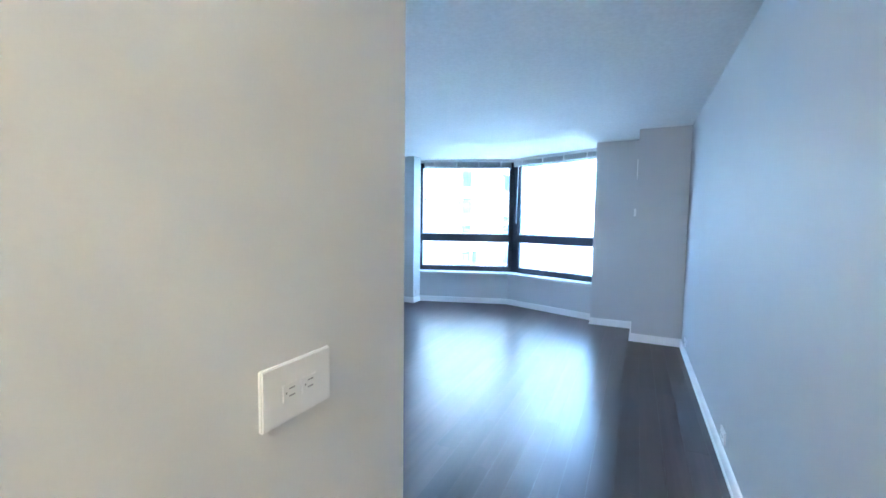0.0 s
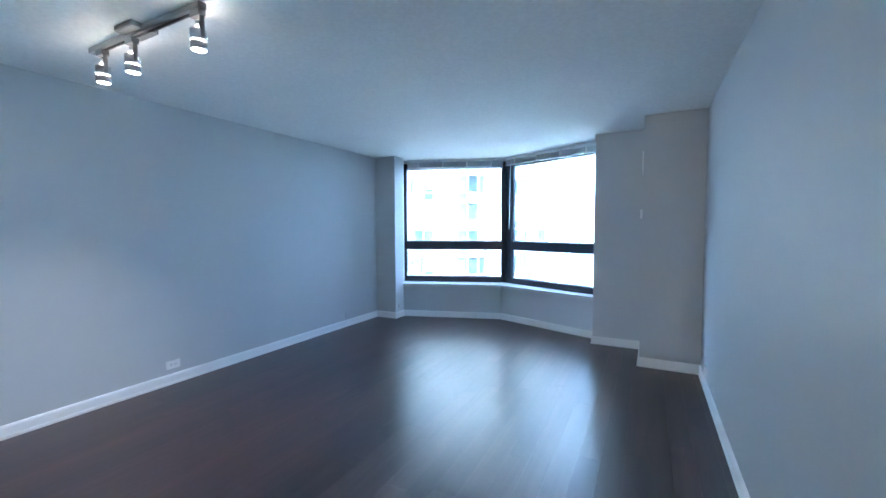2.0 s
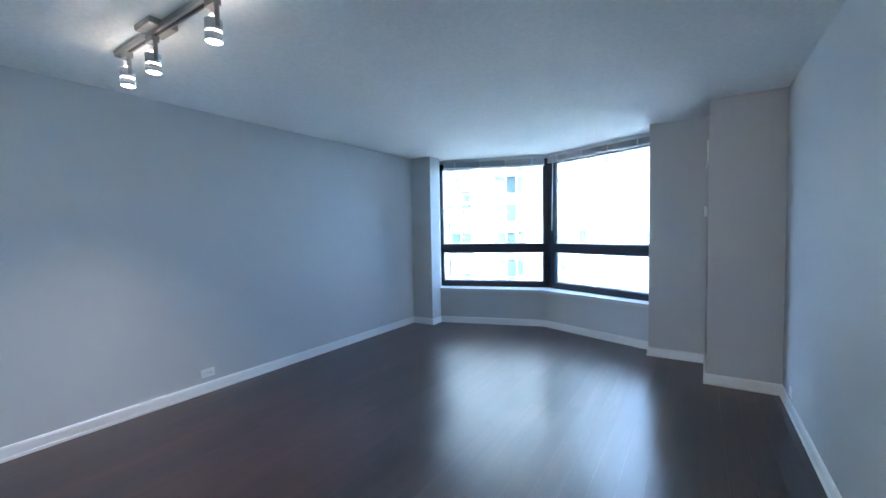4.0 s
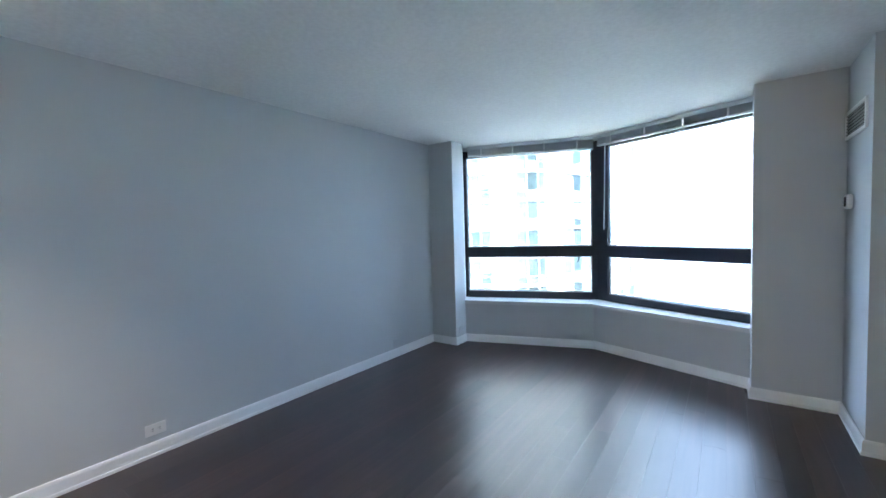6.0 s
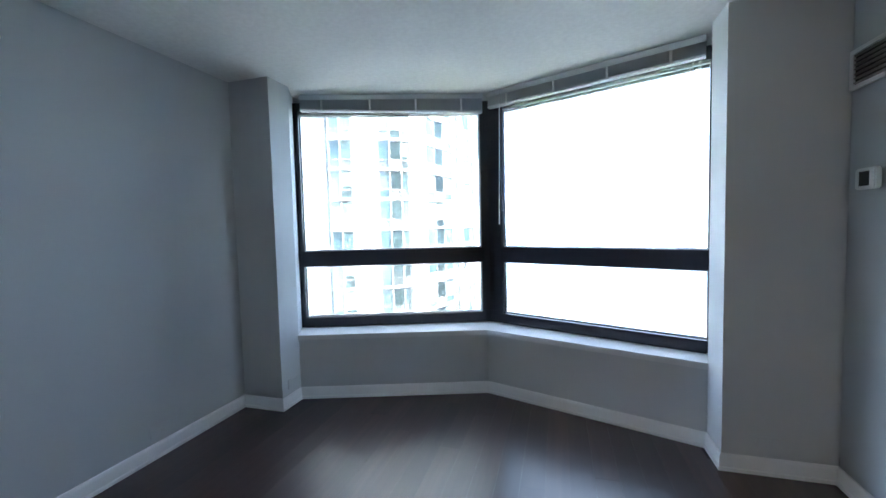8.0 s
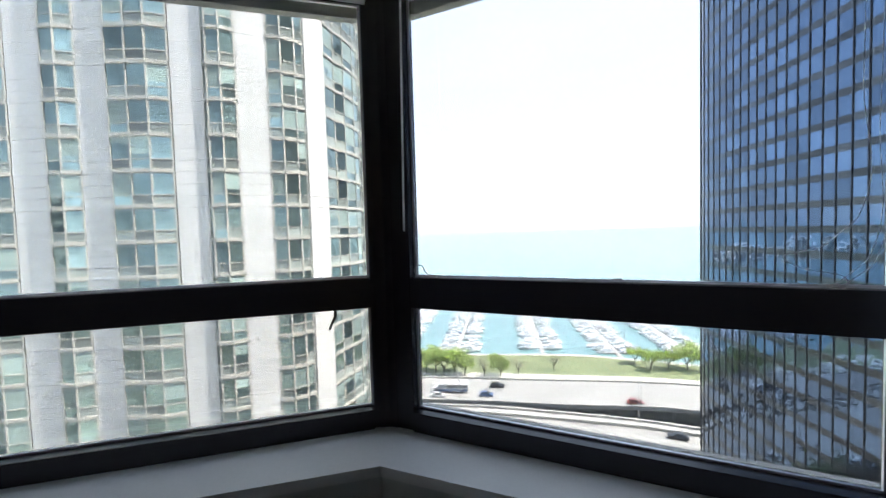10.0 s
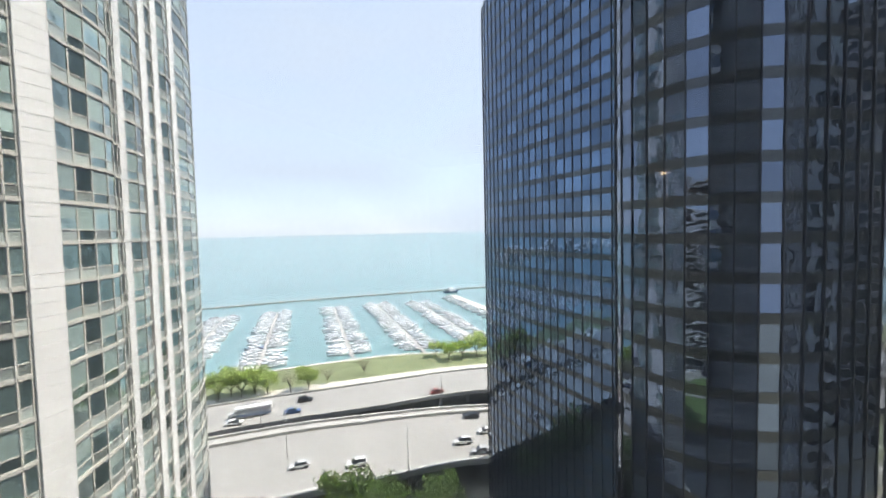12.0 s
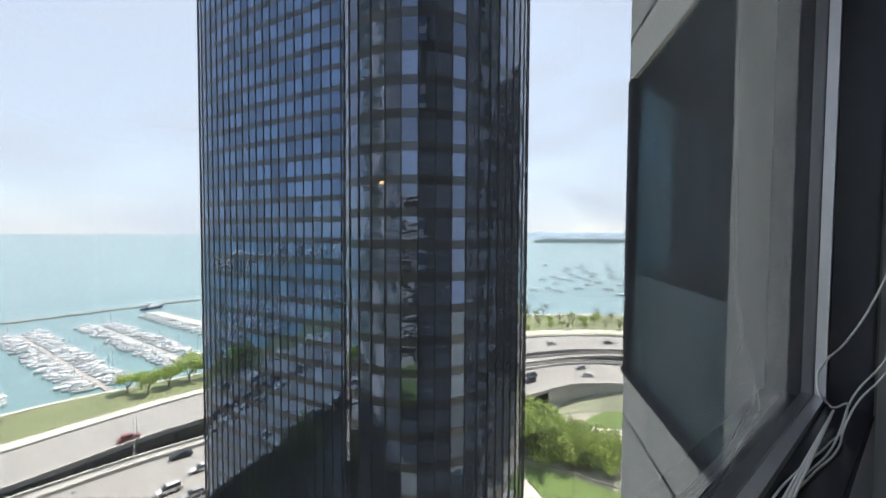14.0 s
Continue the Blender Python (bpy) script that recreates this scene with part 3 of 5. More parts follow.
def inside(p, poly):
    """Whether the plan point p lies inside the outline poly."""
    hit = False
    for a, b in zip(poly, poly[1:] + poly[:1]):
        if (a.y > p.y) != (b.y > p.y) and p.x < (b.x - a.x) * (p.y - a.y) / (b.y - a.y) + a.x:
            hit = not hit
    return hit


# water: one sheet from the harbour wall to the horizon, rising a little far out as the eye sees the lake's edge
LAND = mix(SHORE, WALK_IN, 0.5) + [Vector((240, -4800)), Vector((-4800, -4800)), Vector((-4800, 176))]
bm = bmesh.new()
rings = []
for r, z in [(40.0 + 15 * i, LAKE) for i in range(30)] + [(800, LAKE), (1600, LAKE + 1), (3000, LAKE + 15), (4700, LAKE + 36)]:
    rings.append([bm.verts.new((r * math.cos(a), r * math.sin(a), z)) for a in (2 * math.pi * i / 96 for i in range(96))])
dry = {v: inside(v.co.xy, LAND) for v in bm.verts}
for j in range(len(rings) - 1):
    for i in range(96):
        k = (i + 1) % 96
        q = (rings[j][i], rings[j + 1][i], rings[j + 1][k], rings[j][k])
        if not any(dry[v] for v in q):
            bm.faces.new(q).smooth = True
bmesh.ops.delete(bm, geom=[v for v in bm.verts if not v.link_faces], context="VERTS")
structure(part("water", bm, M_WATER), "pale turquoise lake reaching the horizon", "water")

bm = bmesh.new()
far = [Vector((p.x, p.y)) for p in SHORE]
prism(bm, [tuple(p) for p in ([Vector((-420, -300))] + [Vector((300, -300))] + far[::-1])], LOW - 2, LOW)
structure(part("ground", bm, M_GRAVEL), "worn pale ground below the roads", "ground")
bm = bmesh.new()
ribbon(bm, mix(SHORE, WALK_IN, 0.06), WALK_IN, LOW, PARK)
structure(part("park_lawn", bm, M_GRASS), "green lakefront park lawn with worn patches", "lawn")
bm = bmesh.new()
ribbon(bm, SHORE, mix(SHORE, WALK_IN, 0.06), LOW, PARK + 0.15)
structure(part("promenade", bm, M_PATH), "pale concrete promenade along the harbour wall", "pavement")
bm = bmesh.new()
ribbon(bm, mix(SHORE, WALK_IN, 0.80), mix(SHORE, WALK_IN, 0.95), PARK, PARK + 0.06)
structure(part("park_path", bm, M_PATH), "pale paved park path beside the road", "pavement")


def deck(name, a, b, label):
    bm = bmesh.new()
    ribbon(bm, a, b, DECK - 0.6, DECK)
    d = structure(part(name, bm, M_ROAD), label, "road")
    for e0, e1 in ((0.0, 0.02), (0.98, 1.0)):
        bm = bmesh.new()
        ribbon(bm, mix(a, b, e0), mix(a, b, e1), DECK, DECK + 0.6)
        part("parapet", bm, M_PARAPET, d, "low concrete parapet")
    return d


far_road = deck("road_far", FAR_T, FAR_B, "pale concrete multi-lane road deck by the lake")
near_road = deck("road_near", NEAR_T, NEAR_B, "pale concrete multi-lane elevated road deck")
for road, a, b, lanes in ((far_road, FAR_T, FAR_B, (0.27, 0.5, 0.73)), (near_road, NEAR_T, NEAR_B, (0.32, 0.52, 0.68, 0.84))):
    fa, fb = smooth(a, 700), smooth(b, 700)
    for k in lanes:
        bm = bmesh.new()
        l0, l1 = mix(fa, fb, k - 0.0045), mix(fa, fb, k + 0.0045)
        for i in range(150, 640, 8):
            ribbon(bm, l0[i:i + 3], l1[i:i + 3], DECK, DECK + 0.012)
        part("lane_dashes", bm, M_LINE, road, "worn white dashed lane line")
    for k in (0.06, 0.94):
        bm = bmesh.new()
        ribbon(bm, mix(fa, fb, k - 0.005), mix(fa, fb, k + 0.005), DECK, DECK + 0.012)
        part("edge_line", bm, M_LINE, road, "worn white edge line")
bm = bmesh.new()
na, nb = smooth(NEAR_T, 200), smooth(NEAR_B, 200)
ribbon(bm, mix(na, nb, 0.135), mix(na, nb, 0.155), DECK, DECK + 0.8)
part("median_barrier", bm, M_PARAPET, near_road, "low concrete median barrier")
bm = bmesh.new()
ribbon(bm, mix(FAR_B, FAR_T, 0.35), mix(NEAR_T, NEAR_B, 0.3), LOW, LOW + 0.05)
structure(part("road_lower", bm, M_LOWROAD), "dark asphalt lower road under the decks", "road")
for i in range(14, 80, 2):
    for e, k in ((FAR_B, 0), (NEAR_B, 1)):
        o = (FAR_T if k == 0 else NEAR_T)[i]
        p = e[i].lerp(o, 0.35)
        bm = bmesh.new()
        box(bm, p.x - 0.5, p.x + 0.5, p.y - 0.5, p.y + 0.5, LOW, DECK - 0.6)
        part("deck_pier", bm, M_PARAPET, far_road if k == 0 else near_road, "square concrete pier")
bm = bmesh.new()
bw = smooth([(-420, 352), (-160, 346), (-34, 344), (30, 343.4), (120, 336), (196, 328), (330, 306)], 120)
n = len(bw)
for i in range(n - 1):
    w0 = 1.6 + 0.5 * noise.noise((i * 0.4, 0, 0))
    box(bm, bw[i].x, bw[i + 1].x, bw[i].y - w0, bw[i].y + w0, LAKE - 1, LAKE + 0.9 + 0.25 * noise.noise((i * 0.7, 3, 0)))
structure(part("breakwater", bm, M_STONE), "long low stone breakwater across the harbour", "breakwater")
# a long pier with pale sheds far out on the lake
M_SHED = mat("pale_shed_wall", (0.62, 0.60, 0.56), 0.7, grain=0.1, grain_scale=0.3, wear=0.2, wear_scale=0.05)
M_SHEDROOF = mat("white_shed_roof", (0.75, 0.75, 0.74), 0.6, wear=0.15, wear_scale=0.04)
quay = [Vector((-175, 600)), Vector((-560, 690)), Vector((-980, 770))]
across = Vector((0.22, 0.975)) * 85
bm = bmesh.new()
ribbon(bm, [p + across for p in quay], quay, LAKE - 1, LAKE + 2)
structure(part("far_pier", bm, M_PATH), "long pale pier far out on the lake", "pier")
for i in range(11):
    p = quay[0].lerp(quay[2], (i + 0.5) / 11) + across * (0.25 if i % 2 else 0.6)
    shed = empty("pier_shed", pose(p.x, p.y, LAKE + 2, 0, 0, 168), "long pale shed with a white pitched roof", "shed", "pier sheds")
    w, d, h = 27, 13, (11, 16, 9)[i % 3]
    bm = bmesh.new()
    box(bm, -w, w, -d, d, 0, h)
    part("shed_wall", bm, M_SHED, shed)
    bm = bmesh.new()
    ends = [[bm.verts.new((x, y, z)) for y, z in ((-d - 1, h), (0, h + 5), (d + 1, h))] for x in (-w - 1, w + 1)]
    bm.faces.new(ends[0]), bm.faces.new(ends[1][::-1])
    for k in range(3):
        bm.faces.new((ends[0][k], ends[1][k], ends[1][(k + 1) % 3], ends[0][(k + 1) % 3]))
    part("shed_roof", bm, M_SHEDROOF, shed)
    for k in range(6):
        bm = bmesh.new()
        box(bm, -w + 3 + k * 8.6, -w + 8 + k * 8.6, -d - 0.15, -d + 0.1, 1.5, h - 2)
        part("shed_door", bm, M_DARK, shed)
# lawn, path and wall inland of the roads
bm = bmesh.new()
prism(bm, [(97.5, 28.5), (92.5, 27), (87.5, 21.5), (85, 14), (84.5, 8), (84, -8), (95.5, -8), (97, 5), (98.3, 18)], LOW, LOW + 0.25)
structure(part("lawn", bm, M_LAWN), "bright green lawn with a curved edge", "lawn")
bm = bmesh.new()
prism(bm, [tuple(p) for p in smooth([(127, 19), (134, 18), (141, 12.5), (145, 4), (146, -8), (134, -9), (129.5, 7), (127, 19)], 28)[:-1]], LOW, LOW + 0.25)
structure(part("lawn_bank", bm, M_LAWN), "green grass bank beside the road", "lawn")
pa = smooth([(112, 34), (119.5, 24), (127, 9), (130, -14)], 24)
pb = smooth([(115.5, 36), (123, 25), (130.5, 9.5), (133.5, -14)], 24)
bm = bmesh.new()
ribbon(bm, pa, pb, LOW, LOW + 0.12)
structure(part("footpath", bm, M_PATH), "pale curved footpath through the grass", "pavement")
bm = bmesh.new()
prism(bm, [(66, -8), (84.5, -8), (85.5, 14), (88, 22), (93, 27.5), (99.5, 30.5), (99.5, 40), (66, 40)], LOW, LOW + 0.08)
structure(part("drive", bm, M_PATH), "pale curved driveway round the tower", "road")
# slip road between the two decks
RAMP_T = smooth([(100, 90), (130, 76), (161.5, 48), (189.5, 12), (203, -60), (205, -300)], 50)
RAMP_B = smooth([(96, 84), (126, 70), (154.5, 45.8), (183, 12.4), (196, -60), (198, -300)], 50)
bm = bmesh.new()
ribbon(bm, RAMP_T, RAMP_B, DECK - 0.5, DECK + 0.12)
ramp = structure(part("road_ramp", bm, M_ROAD), "narrow pale concrete slip road between the decks", "road")
for e0, e1 in ((0.0, 0.05), (0.95, 1.0)):
    bm = bmesh.new()
    ribbon(bm, mix(RAMP_T, RAMP_B, e0), mix(RAMP_T, RAMP_B, e1), DECK + 0.12, DECK + 0.9)
    part("parapet", bm, M_PARAPET, ramp, "low concrete parapet")
# retaining wall that closes the near deck's edge
edge = [(p, q) for p, q in zip(NEAR_B, NEAR_T) if p.x > 131 and p.y > -80]
bm = bmesh.new()
ribbon(bm, [p.lerp(q, 0.03) for p, q in edge], [p.lerp(q, 0.012) for p, q in edge], LOW, DECK - 0.6)
structure(part("retaining_wall", bm, M_PARAPET), "pale concrete retaining wall under the road edge", "wall")
# grass slope that climbs to the road edge
rows, bm = [], bmesh.new()
for j, (p, q) in enumerate(edge):
    up = min(4.4, 0.1 + 4.3 * max(0.0, (p - edge[0][0]).length - 4) / 24)
    inward = (p - q).normalized()
    rows.append([bm.verts.new((*(p + inward * d), z)) for d, z in ((-0.2, LOW), (-0.2, LOW + up), (1.0, LOW + up), (8.0, LOW + 0.27), (8.5, LOW))])
for a, b in zip(rows, rows[1:]):
    for i in range(4):
        bm.faces.new((a[i], a[i + 1], b[i + 1], b[i]))
structure(part("grass_slope", bm, M_ROUGH), "worn grass slope climbing to the road edge", "ground")
# city side of the towers: unseen green and dark street added for reflections
bm = bmesh.new()
prism(bm, [(-104, -34), (-56, -34), (-56, 27), (-104, 27)], LOW, LOW + 0.2)
structure(part("city_green", bm, M_LAWN), "flat green city lawn among the streets", "lawn")
bm = bmesh.new()
prism(bm, [(-54, -60), (-44, -60), (-44, 28), (20, 24), (20, 3), (28, 3), (28, 33), (-54, 29)], LOW, LOW + 0.06)
structure(part("city_street", bm, M_LOWROAD), "unseen dark street added for the tower's reflections", "road")
rail = empty("guard_rail", pose(0, 0, 0), "long low metal guard rail along the lawn", "guard rail")
gl = smooth([(104, 38), (100.3, 29.5), (99.3, 18), (98, 5.4), (96.3, -8)], 40)
bm = bmesh.new()
sweep(bm, [tuple(p) for p in gl], [(0, LOW + 0.5), (0.12, LOW + 0.5), (0.12, LOW + 0.85), (0, LOW + 0.85)])
part("beam", bm, M_PARAPET, rail)
for p in gl[::2]:
    bm = bmesh.new()
    box(bm, p.x - 0.08, p.x + 0.08, p.y - 0.08, p.y + 0.08, LOW, LOW + 0.7)
    part("post", bm, M_STONE, rail)
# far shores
M_FARWOOD = mat("far_trees_haze_glow", (0.20, 0.25, 0.24), 0.95, grain=0.3, grain_scale=0.02, wear=0.3, wear_scale=0.005)
# lake haze put into the far shore's material as a pale glow
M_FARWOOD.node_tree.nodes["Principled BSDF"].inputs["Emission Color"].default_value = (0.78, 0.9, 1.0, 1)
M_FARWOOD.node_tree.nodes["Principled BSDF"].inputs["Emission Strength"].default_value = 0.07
# the headland's thicker haze is a stronger pale glow in its material
M_FARLAND = glow("far_land_haze_glow", (0.74, 0.82, 0.93), 0.16)
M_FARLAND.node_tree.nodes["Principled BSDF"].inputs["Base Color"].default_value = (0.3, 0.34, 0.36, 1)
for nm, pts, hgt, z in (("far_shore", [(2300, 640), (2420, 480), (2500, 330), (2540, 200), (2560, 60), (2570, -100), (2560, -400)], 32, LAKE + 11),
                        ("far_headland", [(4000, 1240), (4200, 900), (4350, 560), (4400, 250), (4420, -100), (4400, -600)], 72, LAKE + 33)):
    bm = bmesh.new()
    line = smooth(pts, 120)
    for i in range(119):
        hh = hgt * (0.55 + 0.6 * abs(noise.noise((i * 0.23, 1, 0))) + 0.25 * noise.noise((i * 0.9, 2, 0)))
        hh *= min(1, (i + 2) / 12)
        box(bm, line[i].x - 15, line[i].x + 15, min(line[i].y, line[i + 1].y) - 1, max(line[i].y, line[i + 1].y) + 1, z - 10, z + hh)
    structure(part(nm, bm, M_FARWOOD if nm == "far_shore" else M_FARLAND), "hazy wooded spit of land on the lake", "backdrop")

# ---- apartment tower with white piers and bay windows ----
M_CLAD = mat("white_cladding", (0.66, 0.652, 0.64), 0.6, grain=0.03, grain_scale=3, wear=0.06, wear_scale=0.3, rand=0.05)
M_CREAM = mat("cream_frame", (0.47, 0.455, 0.415), 0.55, grain=0.04, wear=0.08)


def facade_glass(name, color, rough=0.06, rand=0.45, spread=0.45, ripple=0.02, scale=0.35, metal=1.0, mottle=0.12, mottle_scale=0.3):
    """Coated glass: a tinted mirror whose tone shifts from pane to pane and whose face ripples slightly."""
    m = mat(name, color, rough, metal, wear=mottle, wear_scale=mottle_scale, grain=0.0, rand=rand, island=spread)
    nt = m.node_tree
    p = nt.nodes["Principled BSDF"]
    tc = nt.nodes.new("ShaderNodeTexCoord")
    nz = nt.nodes.new("ShaderNodeTexNoise")
    nz.inputs["Scale"].default_value = scale
    b = nt.nodes.new("ShaderNodeBump")
    b.inputs["Distance"].default_value = ripple
    nt.links.new(tc.outputs["Object"], nz.inputs["Vector"])
    nt.links.new(nz.outputs["Fac"], b.inputs["Height"])
    nt.links.new(b.outputs[0], p.inputs["Normal"])
    return m


# strong mottle paints in broken reflections and the rooms behind the panes
M_APT = facade_glass("apartment_glass", (0.22, 0.305, 0.30), 0.06, 0.3, 0.45, metal=0.65, mottle=0.75, mottle_scale=0.9)
M_APTLOW = mat("apartment_low_pane", (0.24, 0.27, 0.255), 0.15, rand=0.35, island=0.5, wear=0.1)
M_SHADE = mat("drawn_shade", (0.31, 0.40, 0.375), 0.2, rand=0.2, island=0.3, wear=0.1)
FLOOR_H, SLAB = 2.9, 1.08
tower = empty("apartment_tower", pose(-25, 50, LOW), "pale apartment tower with white piers and glazed bays", "apartment tower")
tower_inv = tower.matrix_basis.inverted()


def under(name, me, parent, z, label=""):
    o = new(name, me)
    o.parent = parent
    o.matrix_parent_inverse = parent.matrix_basis.inverted()
    o.matrix_basis = Matrix.Translation((0, 0, z))
    return tagged(o, label)


def bay_mesh(pts, shades):
    """One storey of a bay: panes over low panes between mullions, on a cream slab edge. z 0 is the slab's foot."""
    bm = bmesh.new()
    for i in range(len(pts) - 1):
        a, b = pts[i], pts[i + 1]
        d = (b - a).normalized()
        nrm = Vector((d.y, -d.x))
        m = Matrix(((d.x, nrm.x, 0, a.x), (d.y, nrm.y, 0, a.y), (0, 0, 1, 0), (0, 0, 0, 1)))
        L = (b - a).length
        box(bm, 0, L, -0.15, 0.12, 0, 0.24, 0, m)
        box(bm, 0, L, -0.15, 0.075, 0.24, 0.30, 0, m)
        box(bm, 0, L, -0.05, 0.05, FLOOR_H - 0.09, FLOOR_H - 0.004, 0, m)
        box(bm, 0, L, -0.05, 0.055, 1.01, 1.10, 0, m)
        box(bm, -0.07, 0.07, -0.06, 0.065, 0.30, FLOOR_H, 0, m)
        if i == len(pts) - 2:
            box(bm, L - 0.07, L + 0.07, -0.06, 0.065, 0.30, FLOOR_H, 0, m)
        # a shade drawn part of the way down behind some panes
        drop = shades[i % len(shades)]
        zs = FLOOR_H - drop * (FLOOR_H - 1.09)
        cuts = [(0.30, 1.02, 1 if drop > 0.7 else 2)]
        if drop > 0.02:
            cuts.append((zs, FLOOR_H, 3))
        if drop < 0.98:
            cuts.append((1.09, zs, 1))
        for z0, z1, mi in cuts:
            vs = [bm.verts.new(m @ Vector(c)) for c in ((0.05, 0, z0), (L - 0.05, 0, z0), (L - 0.05, 0, z1), (0.05, 0, z1))]
            bm.faces.new(vs).material_index = mi
    bm.normal_update()
    me = bpy.data.meshes.new("bay_storey")
    bm.to_mesh(me)
    bm.free()
    for k in (M_CREAM, M_APT, M_APTLOW, M_SHADE):
        me.materials.append(k)
    return me


def pier_mesh(a, b, out):
    """One white cladding panel of a pier, a third of a storey high with an open joint."""
    d = (b - a).normalized()
    nrm = Vector((d.y, -d.x))
    m = Matrix(((d.x, nrm.x, 0, a.x), (d.y, nrm.y, 0, a.y), (0, 0, 1, 0), (0, 0, 0, 1)))
    bm = bmesh.new()
    box(bm, 0, (b - a).length, -0.4, out, 0.012, FLOOR_H / 3 - 0.012, 0, m)
    return mesh_of("cladding_panel", bm, M_CLAD)


# kind, where the stretch ends, the bay's plan (share along, metres out)
TWO_ONE = ((0.03, 0.0), (0.04, 0.55), (0.36, 0.6), (0.68, 0.6), (0.97, 0.1))
ONE_TWO = ((0.03, 0.1), (0.18, 0.5), (0.58, 0.55), (0.97, 0.1))
THREE = ((0.03, 0.1), (0.36, 0.5), (0.72, 0.42), (0.97, 0.05))
SIDE = ((0.02, 0.0), (0.30, 0.12), (0.50, 0.55), (0.78, 0.75), (0.98, 0.7))
THIN = ((0.03, 0.05), (0.55, 0.35), (0.97, 0.25))
FACADE = [("bay", (-42, 30.0), ONE_TWO, 0), ("pier", (-39.4, 30.1), None, 0), ("bay", (-34.4, 30.2), TWO_ONE, 0), ("pier", (-31.8, 30.4), None, 0),
          ("bay", (-28.8, 30.55), ONE_TWO, 0), ("pier", (-26.4, 30.8), None, 0), ("bay", (-21.4, 31.2), TWO_ONE, 0), ("pier", (-19.1, 31.7), None, 0), ("bay", (-16.6, 32.4), ONE_TWO, 0),
          ("pier", (-14.6, 33.5), None, 0), ("bay", (-12.0, 35.4), THREE, 0), ("pier", (-10.8, 36.9), None, 1), ("bay", (-10.0, 43.9), SIDE, 1), ("pier", (-9.95, 44.5), None, 1),
          ("bay", (-9.75, 46.2), THIN, 1), ("pier", (-9.6, 47.7), None, 1), ("bay", (-9.2, 52.7), THREE, 1), ("pier", (-9.1, 54.8), None, 1), ("bay", (-9.0, 57.0), THIN, 1),
          ("pier", (-8.8, 59.0), None, 1), ("bay", (-8.4, 63.7), THREE, 1), ("pier", (-8.3, 66.2), None, 1), ("bay", (-7.6, 76.5), THREE, 1)]
at = Vector((-44.5, 29.9))
core = [at.copy()]
for j, (kind, end, plan, side) in enumerate(FACADE):
    end = Vector(end)
    d = (end - at).normalized()
    nrm = Vector((d.y, -d.x))
    lo, hi = (-17, 20) if side else (-10, 8)
    if kind == "bay":
        pts = [at + (end - at) * s + nrm * o for s, o in plan]
        rng = random.Random(j)
        sets = [bay_mesh(pts, [0.0 if rng.random() < q else rng.choice((0.3, 0.55, 0.8, 1.0, 1.0)) for i in range(4)]) for q in (1.0, 0.75, 0.6, 0.5, 0.4, 0.3, 0.15)]
        for f in range(lo, hi):
            under("bay_window", sets[rng.randrange(7)], tower, SLAB + f * FLOOR_H, "")
    else:
        me = pier_mesh(at, end, 0.25 if side else 0.12)
        bmj = bmesh.new()
        for f in range(lo * 3, hi * 3):
            z = SLAB + f * FLOOR_H / 3
            if not side and j > 4 and -24 < z < 22:
                under("cladding_panel", me, tower, z)
            else:
                n0 = len(bmj.verts)
                bmj.from_mesh(me)
                bmj.verts.ensure_lookup_table()
                for v in bmj.verts[n0:]:
                    v.co.z += z
        if len(bmj.verts):
            o = under("cladding_rest", mesh_of("cladding_rest", bmj, M_CLAD), tower, 0)
            tagged(o, kind="stuff")
    core.append(at + (end - at) * 1.0 - nrm * 0.12)
    at = end
bm = bmesh.new()
prism(bm, [tuple(p) for p in core] + [(-12, 79), (-44.5, 79)], LOW, 62)
o = part("tower_core", bm, mat("tower_core_wall", (0.42, 0.42, 0.40), 0.7, wear=0.1))
o.parent, o.matrix_parent_inverse = tower, tower_inv

# ---- dark glass office tower with rounded wings ----
# blue in both glass tints stands in for a deeper blue mirrored sky
M_DGLASS = facade_glass("dark_tower_glass", (0.115, 0.15, 0.222), 0.03, 0.22, 0.3, 0.022, 0.5)
M_WGLASS = facade_glass("dark_wing_glass", (0.095, 0.15, 0.245), 0.03, 0.15, 0.3, 0.03, 0.5)
M_SPAN = facade_glass("dark_spandrel", (0.062, 0.068, 0.074), 0.18, 0.1, 0.25, 0.01, 0.5)
M_MULL = mat("black_mullion", (0.014, 0.017, 0.028), 0.4, 0.4)
dark = empty("glass_tower", pose(45, 35, LOW), "dark glass high-rise with rounded wings and black mullions", "office tower")
SP0, SPH = 0.0, 0.82


def spaced(pts, step):
    fine = smooth(pts, 400)
    out, acc = [fine[0]], 0.0
    for a, b in zip(fine, fine[1:]):
        acc += (b - a).length
        if acc >= step:
            out.append(b)
            acc = 0.0
    return out


